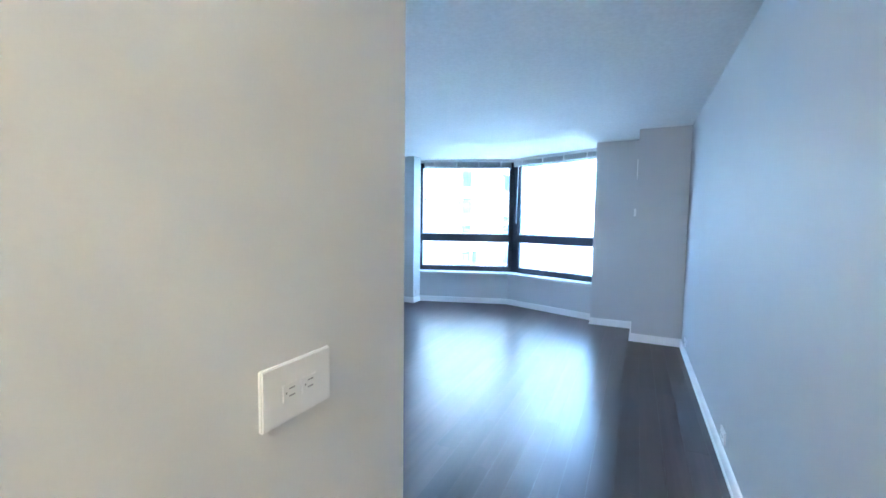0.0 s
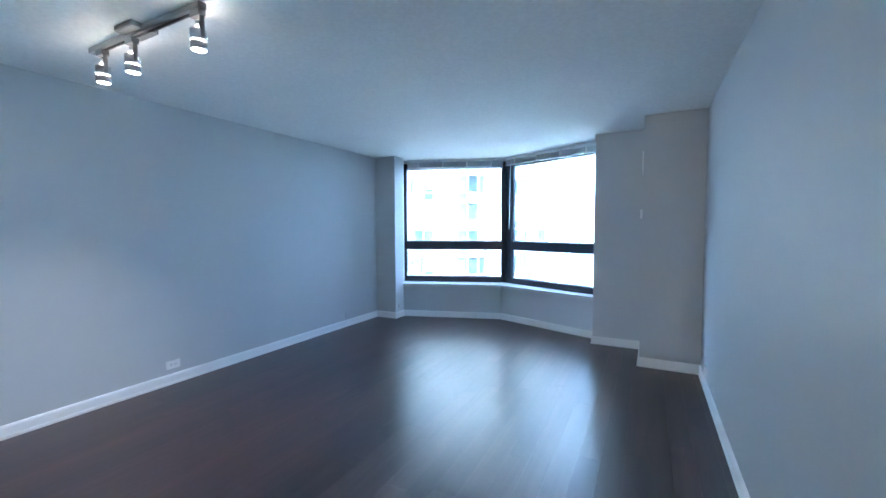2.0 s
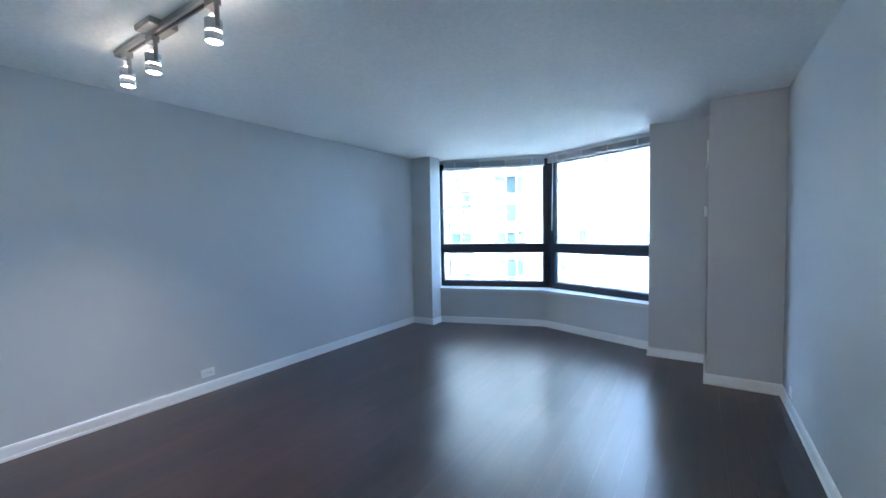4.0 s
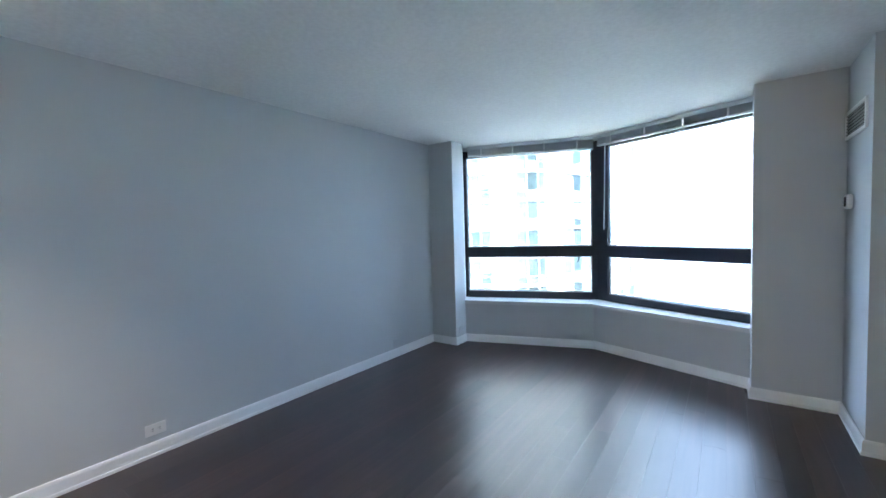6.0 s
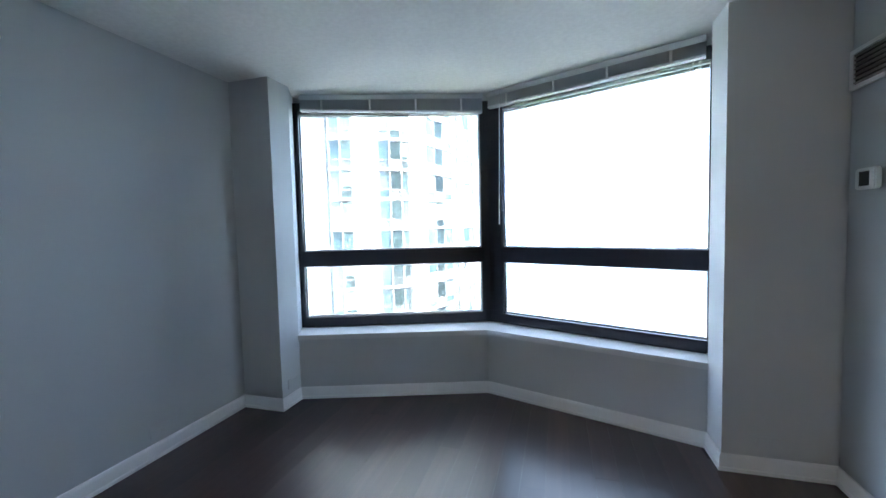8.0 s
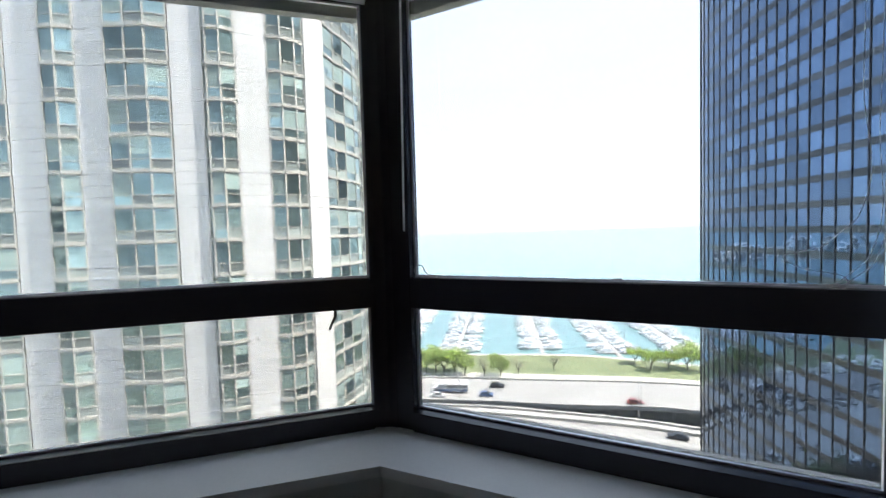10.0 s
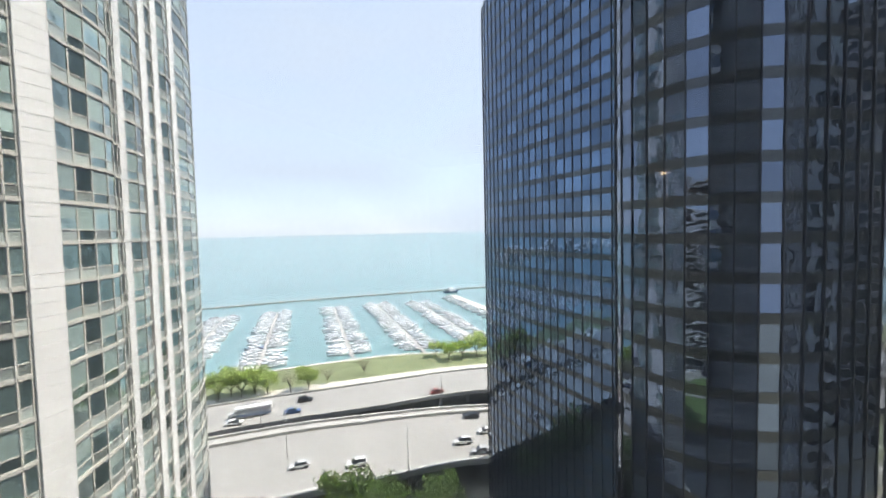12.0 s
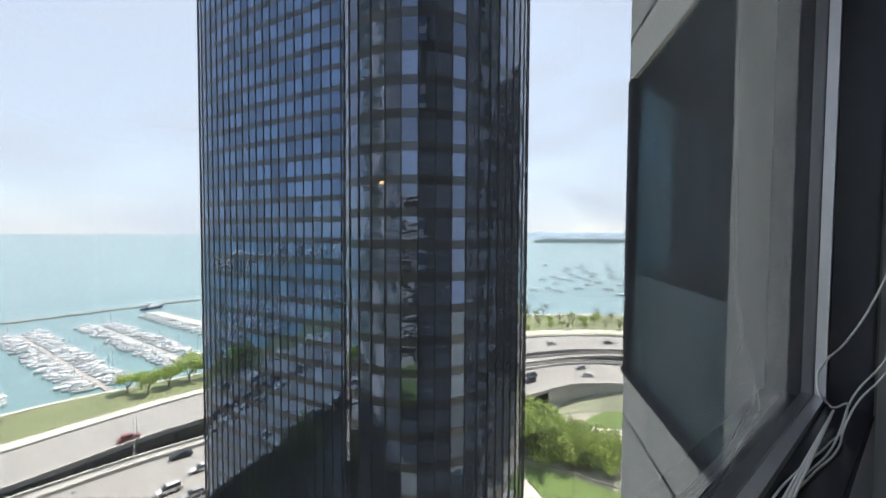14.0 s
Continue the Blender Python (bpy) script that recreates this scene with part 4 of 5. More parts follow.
LOBE = spaced([(46, 31.5), (40, 30.9), (36, 30.3), (33.5, 28.9), (32.0, 26.8), (31.4, 24.2), (31.6, 21.5), (32.5, 19.2), (34.3, 17.2), (37, 15.7), (41, 14.7), (46.5, 14.3), (52, 15.4), (56, 18)], 1.5)
WING = spaced([(49, 76.5), (46.2, 75), (44.4, 72.3), (43.6, 69), (43.1, 63), (42.8, 55), (42.75, 46), (42.9, 38.5), (43.2, 33)], 1.65)
for line, lo, hi, near in ((LOBE, -18, 14, True), (WING, -18, 16, False)):
    rest, span, mull = bmesh.new(), bmesh.new(), bmesh.new()
    for i in range(len(line) - 1):
        a, b = line[i], line[i + 1]
        d = (b - a).normalized()
        nrm = Vector((d.y, -d.x))
        m = Matrix(((d.x, nrm.x, 0, a.x), (d.y, nrm.y, 0, a.y), (0, 0, 1, 0), (0, 0, 0, 1)))
        L = (b - a).length
        box(mull, -0.05, 0.05, -0.05, 0.10, LOW, SP0 + hi * FLOOR_H, 0, m)
        pane = None
        for f in range(lo, hi):
            z = SP0 + f * FLOOR_H
            box(span, 0, L, -0.1, 0.03, z, z + SPH, 0, m)
            tilt = (random.random() - 0.5) * (0.03 if near else 0.014)
            lean = (random.random() - 0.5) * (0.05 if near else 0.016)
            quad = [m @ Vector(c) for c in ((0.05, tilt + lean, z + SPH), (L - 0.05, lean - tilt, z + SPH), (L - 0.05, -tilt - lean, z + FLOOR_H), (0.05, tilt - lean, z + FLOOR_H))]
            if near and -5 <= f < 6 and 4 <= i < 31:
                me = bpy.data.meshes.new("window_pane")
                me.from_pydata([tuple(q) for q in quad], [], [(0, 1, 2, 3)])
                me.materials.append(M_DGLASS)
                under("window_pane", me, dark, 0)
            else:
                rest.faces.new([rest.verts.new(q) for q in quad])
    for nm, bmx, mt in (("window_panes", rest, M_DGLASS if near else M_WGLASS), ("spandrels", span, M_SPAN), ("mullions", mull, M_MULL)):
        me = bpy.data.meshes.new(nm)
        bmx.to_mesh(me)
        bmx.free()
        me.materials.append(mt)
        tagged(under(nm, me, dark, 0), kind="stuff")
    inner = []
    for i in range(len(line)):
        d = (line[min(i + 1, len(line) - 1)] - line[max(i - 1, 0)]).normalized()
        inner.append(line[i] - Vector((d.y, -d.x)) * 0.3)
    bm = bmesh.new()
    prism(bm, [tuple(p) for p in inner] + ([(56, 31.5)] if near else [(60, 32), (60, 76)]), LOW, SP0 + hi * FLOOR_H + 1)
    o = part("tower_core", bm, M_SPAN)
    o.parent, o.matrix_parent_inverse = dark, dark.matrix_basis.inverted()

# ---- our own building's outside: spandrels, the next bay, floors above and below ----
M_TINT = facade_glass("next_bay_glass", (0.09, 0.12, 0.15), 0.12, 0.0, 0.2, 0.004, 0.6)
M_LOWPANE = facade_glass("hazy_low_pane", (0.10, 0.145, 0.155), 0.25, 0.0, 0.1, 0.004, 0.6, metal=0.3)
# strong painted veil lightens this pane's dark view
M_NEXT = clear_glass("next_bay_clear", (0.46, 0.54, 0.56), 0.09)
M_OWN = mat("own_facade_concrete", (0.55, 0.54, 0.51), 0.8, grain=0.06, grain_scale=25, wear=0.1, wear_scale=0.7, bump=0.002)
own = structure(empty("facade", pose(0, 0, 0), "own building facade with concrete bands and bays", "facade"), "own building facade with concrete bands and bays", "facade")
M_MASS = mat("weathered_facade", (0.31, 0.30, 0.285), 0.6, grain=0.15, grain_scale=0.4, wear=0.5, wear_scale=0.12)
SHIFT = Vector((3.55, -0.292))


def bay_line(k, out=0.0):
    o = SHIFT * k
    return [tuple(P0 - 0.10 * UL + o + out * NL), tuple(APEX + o + Vector((0, out * 1.05))), tuple(P1 + 0.10 * UR + o + out * NR)]


PITCH = 2.75
for f in range(-18, 16):
    for k in (-2, -1, 0, 1, 2):
        a = bay_line(k, 0.055)
        z0, z1 = f * PITCH - 0.42, f * PITCH + 0.52
        bm = bmesh.new()
        if k == 0 and f in (0, 1):
            a, b = bay_line(0, 0.21), bay_line(0, 0.165)
            prism(bm, [b[0], b[1], b[2], a[2], a[1], a[0]], z0, z1)
        else:
            b = bay_line(k, -0.04)
            prism(bm, [b[0], b[1], b[2], a[2], a[1], a[0]], z0, z1)
        part("spandrel", bm, M_OWN, own, "pale concrete spandrel panel")
        if k == 0 and f == 0:
            continue
        g = bay_line(k, 0.03)
        b = bay_line(k, 0.0)
        if k == 1 and f == 0:
            for z2, z3, mt, lab in ((z1, 1.14, M_LOWPANE, "hazy blue-grey lower bay pane"), (1.146, z0 + PITCH, M_NEXT, "tinted clear upper bay pane")):
                for i in (0, 1):
                    bm = bmesh.new()
                    prism(bm, [b[i], b[i + 1], g[i + 1], g[i]], z2, z3)
                    o = part("bay_pane", bm, mt, own, lab)
                    o.visible_shadow = False
            continue
        bm = bmesh.new()
        prism(bm, [b[0], b[1], b[2], g[2], g[1], g[0]], z1, z0 + PITCH)
        part("bay_glass", bm, M_TINT, own, "dark tinted bay window glass")
for k in (-2, -1, 1, 2):
    p = bay_line(k - 1)[2] if k > 0 else bay_line(k)[2]
    q = bay_line(k)[0] if k > 0 else bay_line(k + 1)[0]
    bm = bmesh.new()
    if k == 1:
        prism(bm, [(3.66, 0.233), (4.16, 0.233), (4.09, 0.34), (4.01, 0.313), (4.0, 0.283), (3.66, 0.363)], -45, 44)
    else:
        prism(bm, [(p[0] - 0.05, p[1] - 0.05), (q[0] + 0.05, q[1] - 0.05), (q[0] + 0.05, q[1]), (p[0] - 0.05, p[1])], -45, 44)
    part("facade_pier", bm, M_OWN, own, "pale concrete pier between bays")
# the room behind the next bay
room = [(4.34, -4.0), (8.0, -4.0), (8.0, 0.10), bay_line(1, -0.05)[2], bay_line(1, -0.05)[1], (4.34, 0.22)]
for nm, z0, z1, mt in (("next_floor", -0.25, 0.0, M_FLOOR), ("next_ceiling", H, H + 0.25, M_CEIL)):
    bm = bmesh.new()
    prism(bm, room, z0, z1)
    part(nm, bm, mt, own)
for pts in ([(4.34, -4.15), (8.15, -4.15), (8.15, -4.0), (4.34, -4.0)], [(8.0, -4.0), (8.15, -4.0), (8.15, 0.10), (8.0, 0.10)], [(6.83, 0.0), (8.15, 0.10), (8.15, 0.22), (6.83, 0.2)]):
    bm = bmesh.new()
    prism(bm, pts, 0, H)
    part("next_wall", bm, M_WALL, own)
# window frame of the next bay
g = [Vector(p) for p in bay_line(1, 0.035)]
d = (g[1] - g[0]).normalized()
nrm = Vector((-d.y, d.x))
m = Matrix(((d.x, nrm.x, 0, g[0].x), (d.y, nrm.y, 0, g[0].y), (0, 0, 1, 0), (0, 0, 0, 1)))
L = (g[1] - g[0]).length
for a in ((L - 0.07, L, -0.02, 0.03, 0.52, 2.33), (0.3, 0.36, -0.02, 0.03, 0.52, 2.33)):
    bm = bmesh.new()
    box(bm, *a, 0, m)
    part("bay_frame", bm, M_BRONZE, own, "dark bronze frame of the next bay")
for z0, z1, off, mt, nm in ((0.50, 0.54, 0.073, M_BRONZE, "metal_sill"), (0.22, 0.235, 0.058, M_DARK, "panel_joint"), (2.58, 2.595, 0.058, M_DARK, "panel_joint")):
    bm = bmesh.new()
    a, b = bay_line(1, off), bay_line(1, 0.035)
    prism(bm, [b[0], b[1], b[2], a[2], a[1], a[0]], z0, z1)
    part(nm, bm, mt, own)
# own building mass above and below this storey
for z0, z1 in ((LOW, -0.5), (2.75, 95)):
    bm = bmesh.new()
    prism(bm, [(-7.2, -14), (18, -14), (18, -1.3), (-7.2, -0.7)], z0, z1)
    part("building_mass", bm, M_MASS, own)
# unseen wing, added to darken the reflections in the glass tower
bm = bmesh.new()
prism(bm, [(18, -22), (30, -22), (30, -9), (18, -8)], LOW, 95)
part("building_wing", bm, M_MASS, own)


def city_block(x0, x1, y0, y1, top, storey, wall_mat, label):
    """A city building: a glazed core between projecting floor bands and corner piers."""
    b = empty("city_building", pose((x0 + x1) / 2, (y0 + y1) / 2, LOW), label, "building", "city buildings")
    inv = b.matrix_basis.inverted()
    bm, n = bmesh.new(), int((top - LOW) / storey)
    box(bm, x0 + 0.4, x1 - 0.4, y0 + 0.4, y1 - 0.4, LOW, top - 0.3)
    glass = part("glazing", bm, M_SPAN, b, "dark glazing")
    bm = bmesh.new()
    for i in range(n + 1):
        z = LOW + i * (top - LOW) / n
        box(bm, x0, x1, y0, y1, max(z - 0.6, LOW), z + 0.6)
    bands = part("floor_bands", bm, wall_mat, b, "pale floor bands")
    bm = bmesh.new()
    for k in range(9):
        x, y = x0 + (x1 - x0) * k / 8, y0 + (y1 - y0) * k / 8
        for a in ((x - 0.7, x + 0.7, y0 - 0.2, y0 + 0.5), (x - 0.7, x + 0.7, y1 - 0.5, y1 + 0.2), (x0 - 0.2, x0 + 0.5, y - 0.7, y + 0.7), (x1 - 0.5, x1 + 0.2, y - 0.7, y + 0.7)):
            box(bm, *a, LOW, top + 0.8)
    piers = part("wall_piers", bm, wall_mat, b, "upright wall piers")
    for o in (glass, bands, piers):
        o.matrix_parent_inverse = inv
    return b


# out-of-view blocks, added for what the dark glass tower mirrors
city_block(52, 80, -42, -20, 80, 3.2, M_OWN, "tall grey tower across the street from the bay")
city_block(140, 190, -112, -25, 62, 3.4, M_MASS, "unseen grey slab added for the tower's reflections")
city_block(-150, -112, -70, 55, 14, 3.6, M_OWN, "broad pale mid-rise block across the city street")
city_block(-112, -92, -58, -24, 2, 3.4, M_CLAD, "pale low block across the city street")


# ---- boats, docks ----
M_HULL = mat("white_hull", (0.75, 0.75, 0.74), 0.35, rand=0.12, wear=0.05)
M_HULLBLUE = mat("dark_hull", (0.03, 0.06, 0.14), 0.35, rand=0.3)
M_CANVAS = mat("boat_canvas", (0.34, 0.37, 0.42), 0.8, rand=0.6, wear=0.1)
M_TIMBER = mat("dock_planks", (0.36, 0.34, 0.32), 0.85, grain=0.1, grain_scale=3, wear=0.15, wear_scale=0.4)
M_MAST = mat("boat_mast", (0.6, 0.6, 0.6), 0.4, 0.6)


def hull(bm, L, W, h, mi=0):
    sec = []
    for s, w, top in ((-0.5, 0.80, 0.9), (-0.2, 1.0, 0.92), (0.15, 0.95, 1.0), (0.38, 0.55, 1.12), (0.5, 0.04, 1.25)):
        x, hw = s * L, w * W / 2
        sec.append([bm.verts.new(c) for c in ((x, -hw * 0.5, -0.2), (x, -hw, h * top), (x, hw, h * top), (x, hw * 0.5, -0.2))])
    for a, b in zip(sec, sec[1:]):
        for j in range(4):
            bm.faces.new((a[j], a[(j + 1) % 4], b[(j + 1) % 4], b[j])).material_index = mi
    bm.faces.new(sec[0]), bm.faces.new(sec[-1][::-1])


def boat(name, sail, material, label):
    b = empty(name, pose(0, 0, LAKE), label, "boat", "harbour boats")
    L, W = (9.0, 2.7) if sail else (9.5, 3.1)
    bm = bmesh.new()
    hull(bm, L, W, 1.0)
    part("hull", bm, material, b)
    bm = bmesh.new()
    if sail:
        prism(bm, [(-0.8, -0.7), (2.2, -0.45), (2.2, 0.45), (-0.8, 0.7)], 1.0, 1.5)
        part("cabin", bm, M_HULL, b)
        bm = bmesh.new()
        tube(bm, (0.8, 0, 1.0), (0.8, 0, 12.5), 0.09, 0.06, 6)
        part("mast", bm, M_MAST, b, "thin metal mast")
        bm = bmesh.new()
        tube(bm, (0.8, 0, 2.3), (-3.4, 0, 2.2), 0.2, 0.16, 6)
        part("boom_cover", bm, M_CANVAS, b, "blue canvas sail cover")
    else:
        prism(bm, [(-2.6, -1.15), (1.4, -1.1), (2.8, -0.5), (2.8, 0.5), (1.4, 1.1), (-2.6, 1.15)], 0.9, 1.8)
        prism(bm, [(-1.8, -0.95), (0.9, -0.9), (0.9, 0.9), (-1.8, 0.95)], 1.8, 2.7)
        part("cabin", bm, M_HULL, b)
        bm = bmesh.new()
        prism(bm, [(-4.0, -1.1), (-2.0, -1.1), (-2.0, 1.1), (-4.0, 1.1)], 1.9, 2.05)
        part("awning", bm, M_CANVAS, b, "blue canvas awning")
        bm = bmesh.new()
        box(bm, 0.92, 0.95, -0.85, 0.85, 1.9, 2.6)
        part("windscreen", bm, M_DARK, b, "dark windscreen")
    return b


FLEET = [boat("motor_boat", False, M_HULL, "white motor boat moored at the dock"), boat("sailing_boat", True, M_HULL, "white sailing boat with bare mast at mooring"),
         boat("motor_boat", False, M_HULLBLUE, "dark-hulled motor boat moored at the dock")]
used = [False] * 3
rng = random.Random(5)


def moor(x, y, ang, k, s):
    m = pose(x, y, LAKE, 0, 0, ang) @ Matrix.Diagonal((s, s, s, 1))
    if used[k]:
        o = copy_thing(FLEET[k], pose(x, y, LAKE, 0, 0, ang))
        o.scale = (s, s, s)
    else:
        FLEET[k].matrix_world = m
        used[k] = True


SLIP = 0.9
DOCKS = [((-2.1, 176), (9.1, 300)), ((36.1, 178), (47.2, 299)), ((66.7, 170), (77.8, 295)), ((97, 170), (107.8, 286)), ((-32, 190), (-22.5, 304)),
         ((-66, 186), (-56, 303)), ((-99, 188), (-89, 304)), ((-133, 190), (-123, 304)), ((-167, 192), (-157, 305)), ((-202, 194), (-192, 306))]
for a, b in DOCKS:
    a, b = Vector(a), Vector(b)
    d = (b - a).normalized()
    nrm = Vector((d.y, -d.x))
    bm = bmesh.new()
    ribbon(bm, [a - d * 8 - nrm * 0.9, b - nrm * 0.9], [a - d * 8 + nrm * 0.9, b + nrm * 0.9], LAKE - 0.3, LAKE + 0.5)
    dock = part("dock", bm, M_TIMBER)
    tagged(dock, "long pale timber dock with boats on both sides", "dock", "harbour docks")
    L = (b - a).length
    s = 2.0
    while s < L:
        for side in (-1, 1):
            if rng.random() < 0.94:
                k = 0 if rng.random() < 0.70 else (1 if rng.random() < 0.9 else 2)
                sc = rng.uniform(0.8, 1.08)
                p = a + d * s + nrm * side * (SLIP + 4.6 * sc)
                ang = math.degrees(math.atan2(nrm.y * side, nrm.x * side)) + rng.uniform(-3, 3) + (180 if rng.random() < 0.5 else 0)
                moor(p.x, p.y, ang, k, sc)
        s += rng.uniform(4.0, 4.8)
bm = bmesh.new()
ribbon(bm, [Vector((133, 200)), Vector((141, 298))], [Vector((138.5, 199)), Vector((146.5, 297))], LAKE - 1, LAKE + 1.2)
tagged(part("pier", bm, M_PATH), "broad pale concrete pier out in the harbour", "pier")
for i in range(11):
    moor(128 + i * 0.75, 205 + i * 8.6, 175, 0 if i % 3 else 1, 1.0)
for x, y in ((388, 108), (392, 85), (392, 29), (481, 123), (486, 91), (626, 97), (486, 60), (762, 80), (715, 45), (610, 123), (547, 74), (703, 176), (546, 50), (430, 44), (450, 100), (520, 118), (580, 55), (660, 130), (420, 70), (640, 60), (405, 96), (455, 66), (470, 35), (500, 105), (530, 90), (565, 105), (590, 80), (600, 38), (650, 100), (680, 70), (690, 115), (740, 120), (505, 75), (560, 30)):
    moor(x, y, 80 + rng.uniform(-8, 8), 1, rng.uniform(1.0, 1.3))
moor(152, 318, 10, 2, 1.6)

# ---- vehicles ----
M_TYRE = mat("black_tyre", (0.02, 0.02, 0.02), 0.8)
M_CARGLASS = mat("car_glass", (0.02, 0.025, 0.03), 0.08)
PAINTS = {c: mat(c + "_car_paint", v, 0.25, 0.2) for c, v in (("white", (0.75, 0.75, 0.74)), ("black", (0.02, 0.02, 0.022)), ("blue", (0.04, 0.10, 0.24)), ("red", (0.25, 0.04, 0.03)), ("silver", (0.45, 0.45, 0.46)))}


def car(x, y, z, ang, paint, tall, label):
    c = empty("car", pose(x, y, z, 0, 0, ang), label, "car", "cars on the road")
    h, r = (0.95, 1.72) if tall else (0.82, 1.42)
    bm = bmesh.new()
    prof = [(-2.25, 0.35), (2.2, 0.35), (2.3, 0.6), (2.1, h - 0.08), (1.1, h + 0.02), (-1.9 if tall else -1.5, h + 0.05), (-2.25, h)]
    lo = [bm.verts.new((px, -0.88, pz)) for px, pz in prof]
    hi = [bm.verts.new((px, 0.88, pz)) for px, pz in prof]
    bm.faces.new(lo), bm.faces.new(hi[::-1])
    for i in range(len(prof)):
        k = (i + 1) % len(prof)
        bm.faces.new((lo[i], hi[i], hi[k], lo[k]))
    part("body", bm, PAINTS[paint], c, "", 0.05)
    bm = bmesh.new()
    back = -2.1 if tall else -1.6
    top = [bm.verts.new(v) for v in ((back + 0.25, -0.66, r - 0.07), (0.35, -0.66, r - 0.07), (0.35, 0.66, r - 0.07), (back + 0.25, 0.66, r - 0.07))]
    low = [bm.verts.new(v) for v in ((back, -0.80, h), (1.15, -0.80, h), (1.15, 0.80, h), (back, 0.80, h))]
    bm.faces.new(top)
    for i in range(4):
        bm.faces.new((low[i], low[(i + 1) % 4], top[(i + 1) % 4], top[i]))
    part("windows", bm, M_CARGLASS, c, "dark car windows")
    bm = bmesh.new()
    box(bm, back + 0.25, 0.35, -0.66, 0.66, r - 0.07, r)
    part("roof", bm, PAINTS[paint], c)
    for wx in (-1.4, 1.4):
        for wy in (-0.85, 0.85):
            bm = bmesh.new()
            tube(bm, (wx, wy - 0.1, 0.33), (wx, wy + 0.1, 0.33), 0.33, seg=12)
            part("wheel", bm, M_TYRE, c)
    return c


def heading(line, x, y):
    i = min(range(1, len(line) - 1), key=lambda i: (line[i].x - x) ** 2 + (line[i].y - y) ** 2)
    d = line[i + 1] - line[i - 1]
    return math.degrees(math.atan2(d.y, d.x))


for x, y, line, flip, paint, tall in ((12.0, 127.9, FAR_T, 0, "black", True), (7.9, 121.3, FAR_B, 0, "blue", False), (50.6, 115.0, FAR_B, 0, "red", False),
                                      (19.1, 87.0, NEAR_B, 180, "white", True), (52.4, 95.5, NEAR_T, 180, "black", False), (7.5, 92.0, NEAR_B, 180, "white", False),
                                      (46.1, 79.2, NEAR_B, 180, "silver", False), (51.9, 86.5, NEAR_B, 180, "white", False), (44.2, 84.6, NEAR_B, 180, "white", True),
                                      (-7, 121.0, FAR_B, 0, "white", False),
                                      (188, 43.5, FAR_T, 0, "white", True), (203, 20.4, FAR_T, 0, "black", False),
                                      (142.9, 40.1, NEAR_T, 180, "black", False), (137.2, 38.9, NEAR_B, 180, "black", True), (160, 25.9, NEAR_T, 180, "silver", False), (152.5, 22.5, NEAR_B, 180, "white", False)):
    car(x, y, DECK + 0.01, heading(line, x, y) + flip, paint, tall, paint + (" sport utility car" if tall else " saloon car") + " driving on the concrete road")
for x, y, paint in ((35.3, 116.5, "blue"), (42.8, 113.5, "black"), (47.4, 110.5, "silver"), (60.6, 104.5, "black")):
    car(x, y, LOW + 0.06, heading(NEAR_T, x, y), paint, x > 60, paint + " car on the shaded lower road")

bus = empty("bus", pose(-2.8, 124.6, DECK + 0.01, 0, 0, heading(FAR_T, -2.8, 124.6) + 180), "white and blue bus driving on the lake road", "bus")
bm = bmesh.new()
box(bm, -5.2, 4.2, -1.2, 1.2, 0.5, 3.0)
part("body", bm, PAINTS["white"], bus, "", 0.12)
bm = bmesh.new()
box(bm, 4.2, 5.9, -1.0, 1.0, 0.5, 1.7)
part("bonnet", bm, PAINTS["white"], bus, "", 0.1)
for sy in (-1.21, 1.21):
    for i in range(9):
        bm = bmesh.new()
        box(bm, -4.8 + i * 0.95, -4.05 + i * 0.95, sy - 0.01, sy + 0.01, 1.75, 2.5)
        part("window", bm, M_CARGLASS, bus)
    bm = bmesh.new()
    box(bm, -5.1, 4.1, sy - 0.012, sy + 0.012, 0.75, 1.35)
    part("stripe", bm, PAINTS["blue"], bus, "blue side stripe")
for wx in (-3.2, 4.6):
    for wy in (-1.05, 1.05):
        bm = bmesh.new()
        tube(bm, (wx, wy - 0.14, 0.5), (wx, wy + 0.14, 0.5), 0.5, seg=14)
        part("wheel", bm, M_TYRE, bus)

# ---- street lamps ----
for x, y, z, hgt in ((-0.4, 117.5, DECK, 9), (46.7, 103.5, LOW, 17), (5.2, 96.5, DECK, 11), (27.9, 77.6, LOW, 17), (50.3, 110.5, DECK, 9), (150, 40, LOW, 15), (128, 30, LOW, 13)):
    lamp = empty("street_lamp", pose(x, y, z), "slim grey street lamp beside the road deck", "street lamp", "street lamps")
    bm = bmesh.new()
    tube(bm, (0, 0, 0), (0, 0, hgt), 0.11, 0.06, 8)
    part("pole", bm, M_MAST, lamp)
    bm = bmesh.new()
    tube(bm, (0, 0, hgt - 0.05), (0.3, 1.6, hgt + 0.3), 0.05, 0.04, 6)
    part("arm", bm, M_MAST, lamp)
    bm = bmesh.new()
    box(bm, 0.1, 0.5, 1.5, 2.2, hgt + 0.22, hgt + 0.38)
    part("lantern", bm, M_PARAPET, lamp)

# ---- trees ----
M_BARK = mat("bark", (0.10, 0.08, 0.06), 0.9, grain=0.2, grain_scale=6, wear=0.2)
M_LEAF = mat("leaves", (0.19, 0.235, 0.075), 0.7, island=0.5, wear=0.3, wear_scale=0.4, rand=0.2)
nt = M_LEAF.node_tree
thin, both = nt.nodes.new("ShaderNodeBsdfTranslucent"), nt.nodes.new("ShaderNodeAddShader")
thin.inputs["Color"].default_value = (0.17, 0.22, 0.05, 1)
nt.links.new(nt.nodes["Principled BSDF"].outputs[0], both.inputs[0])
nt.links.new(thin.outputs[0], both.inputs[1])
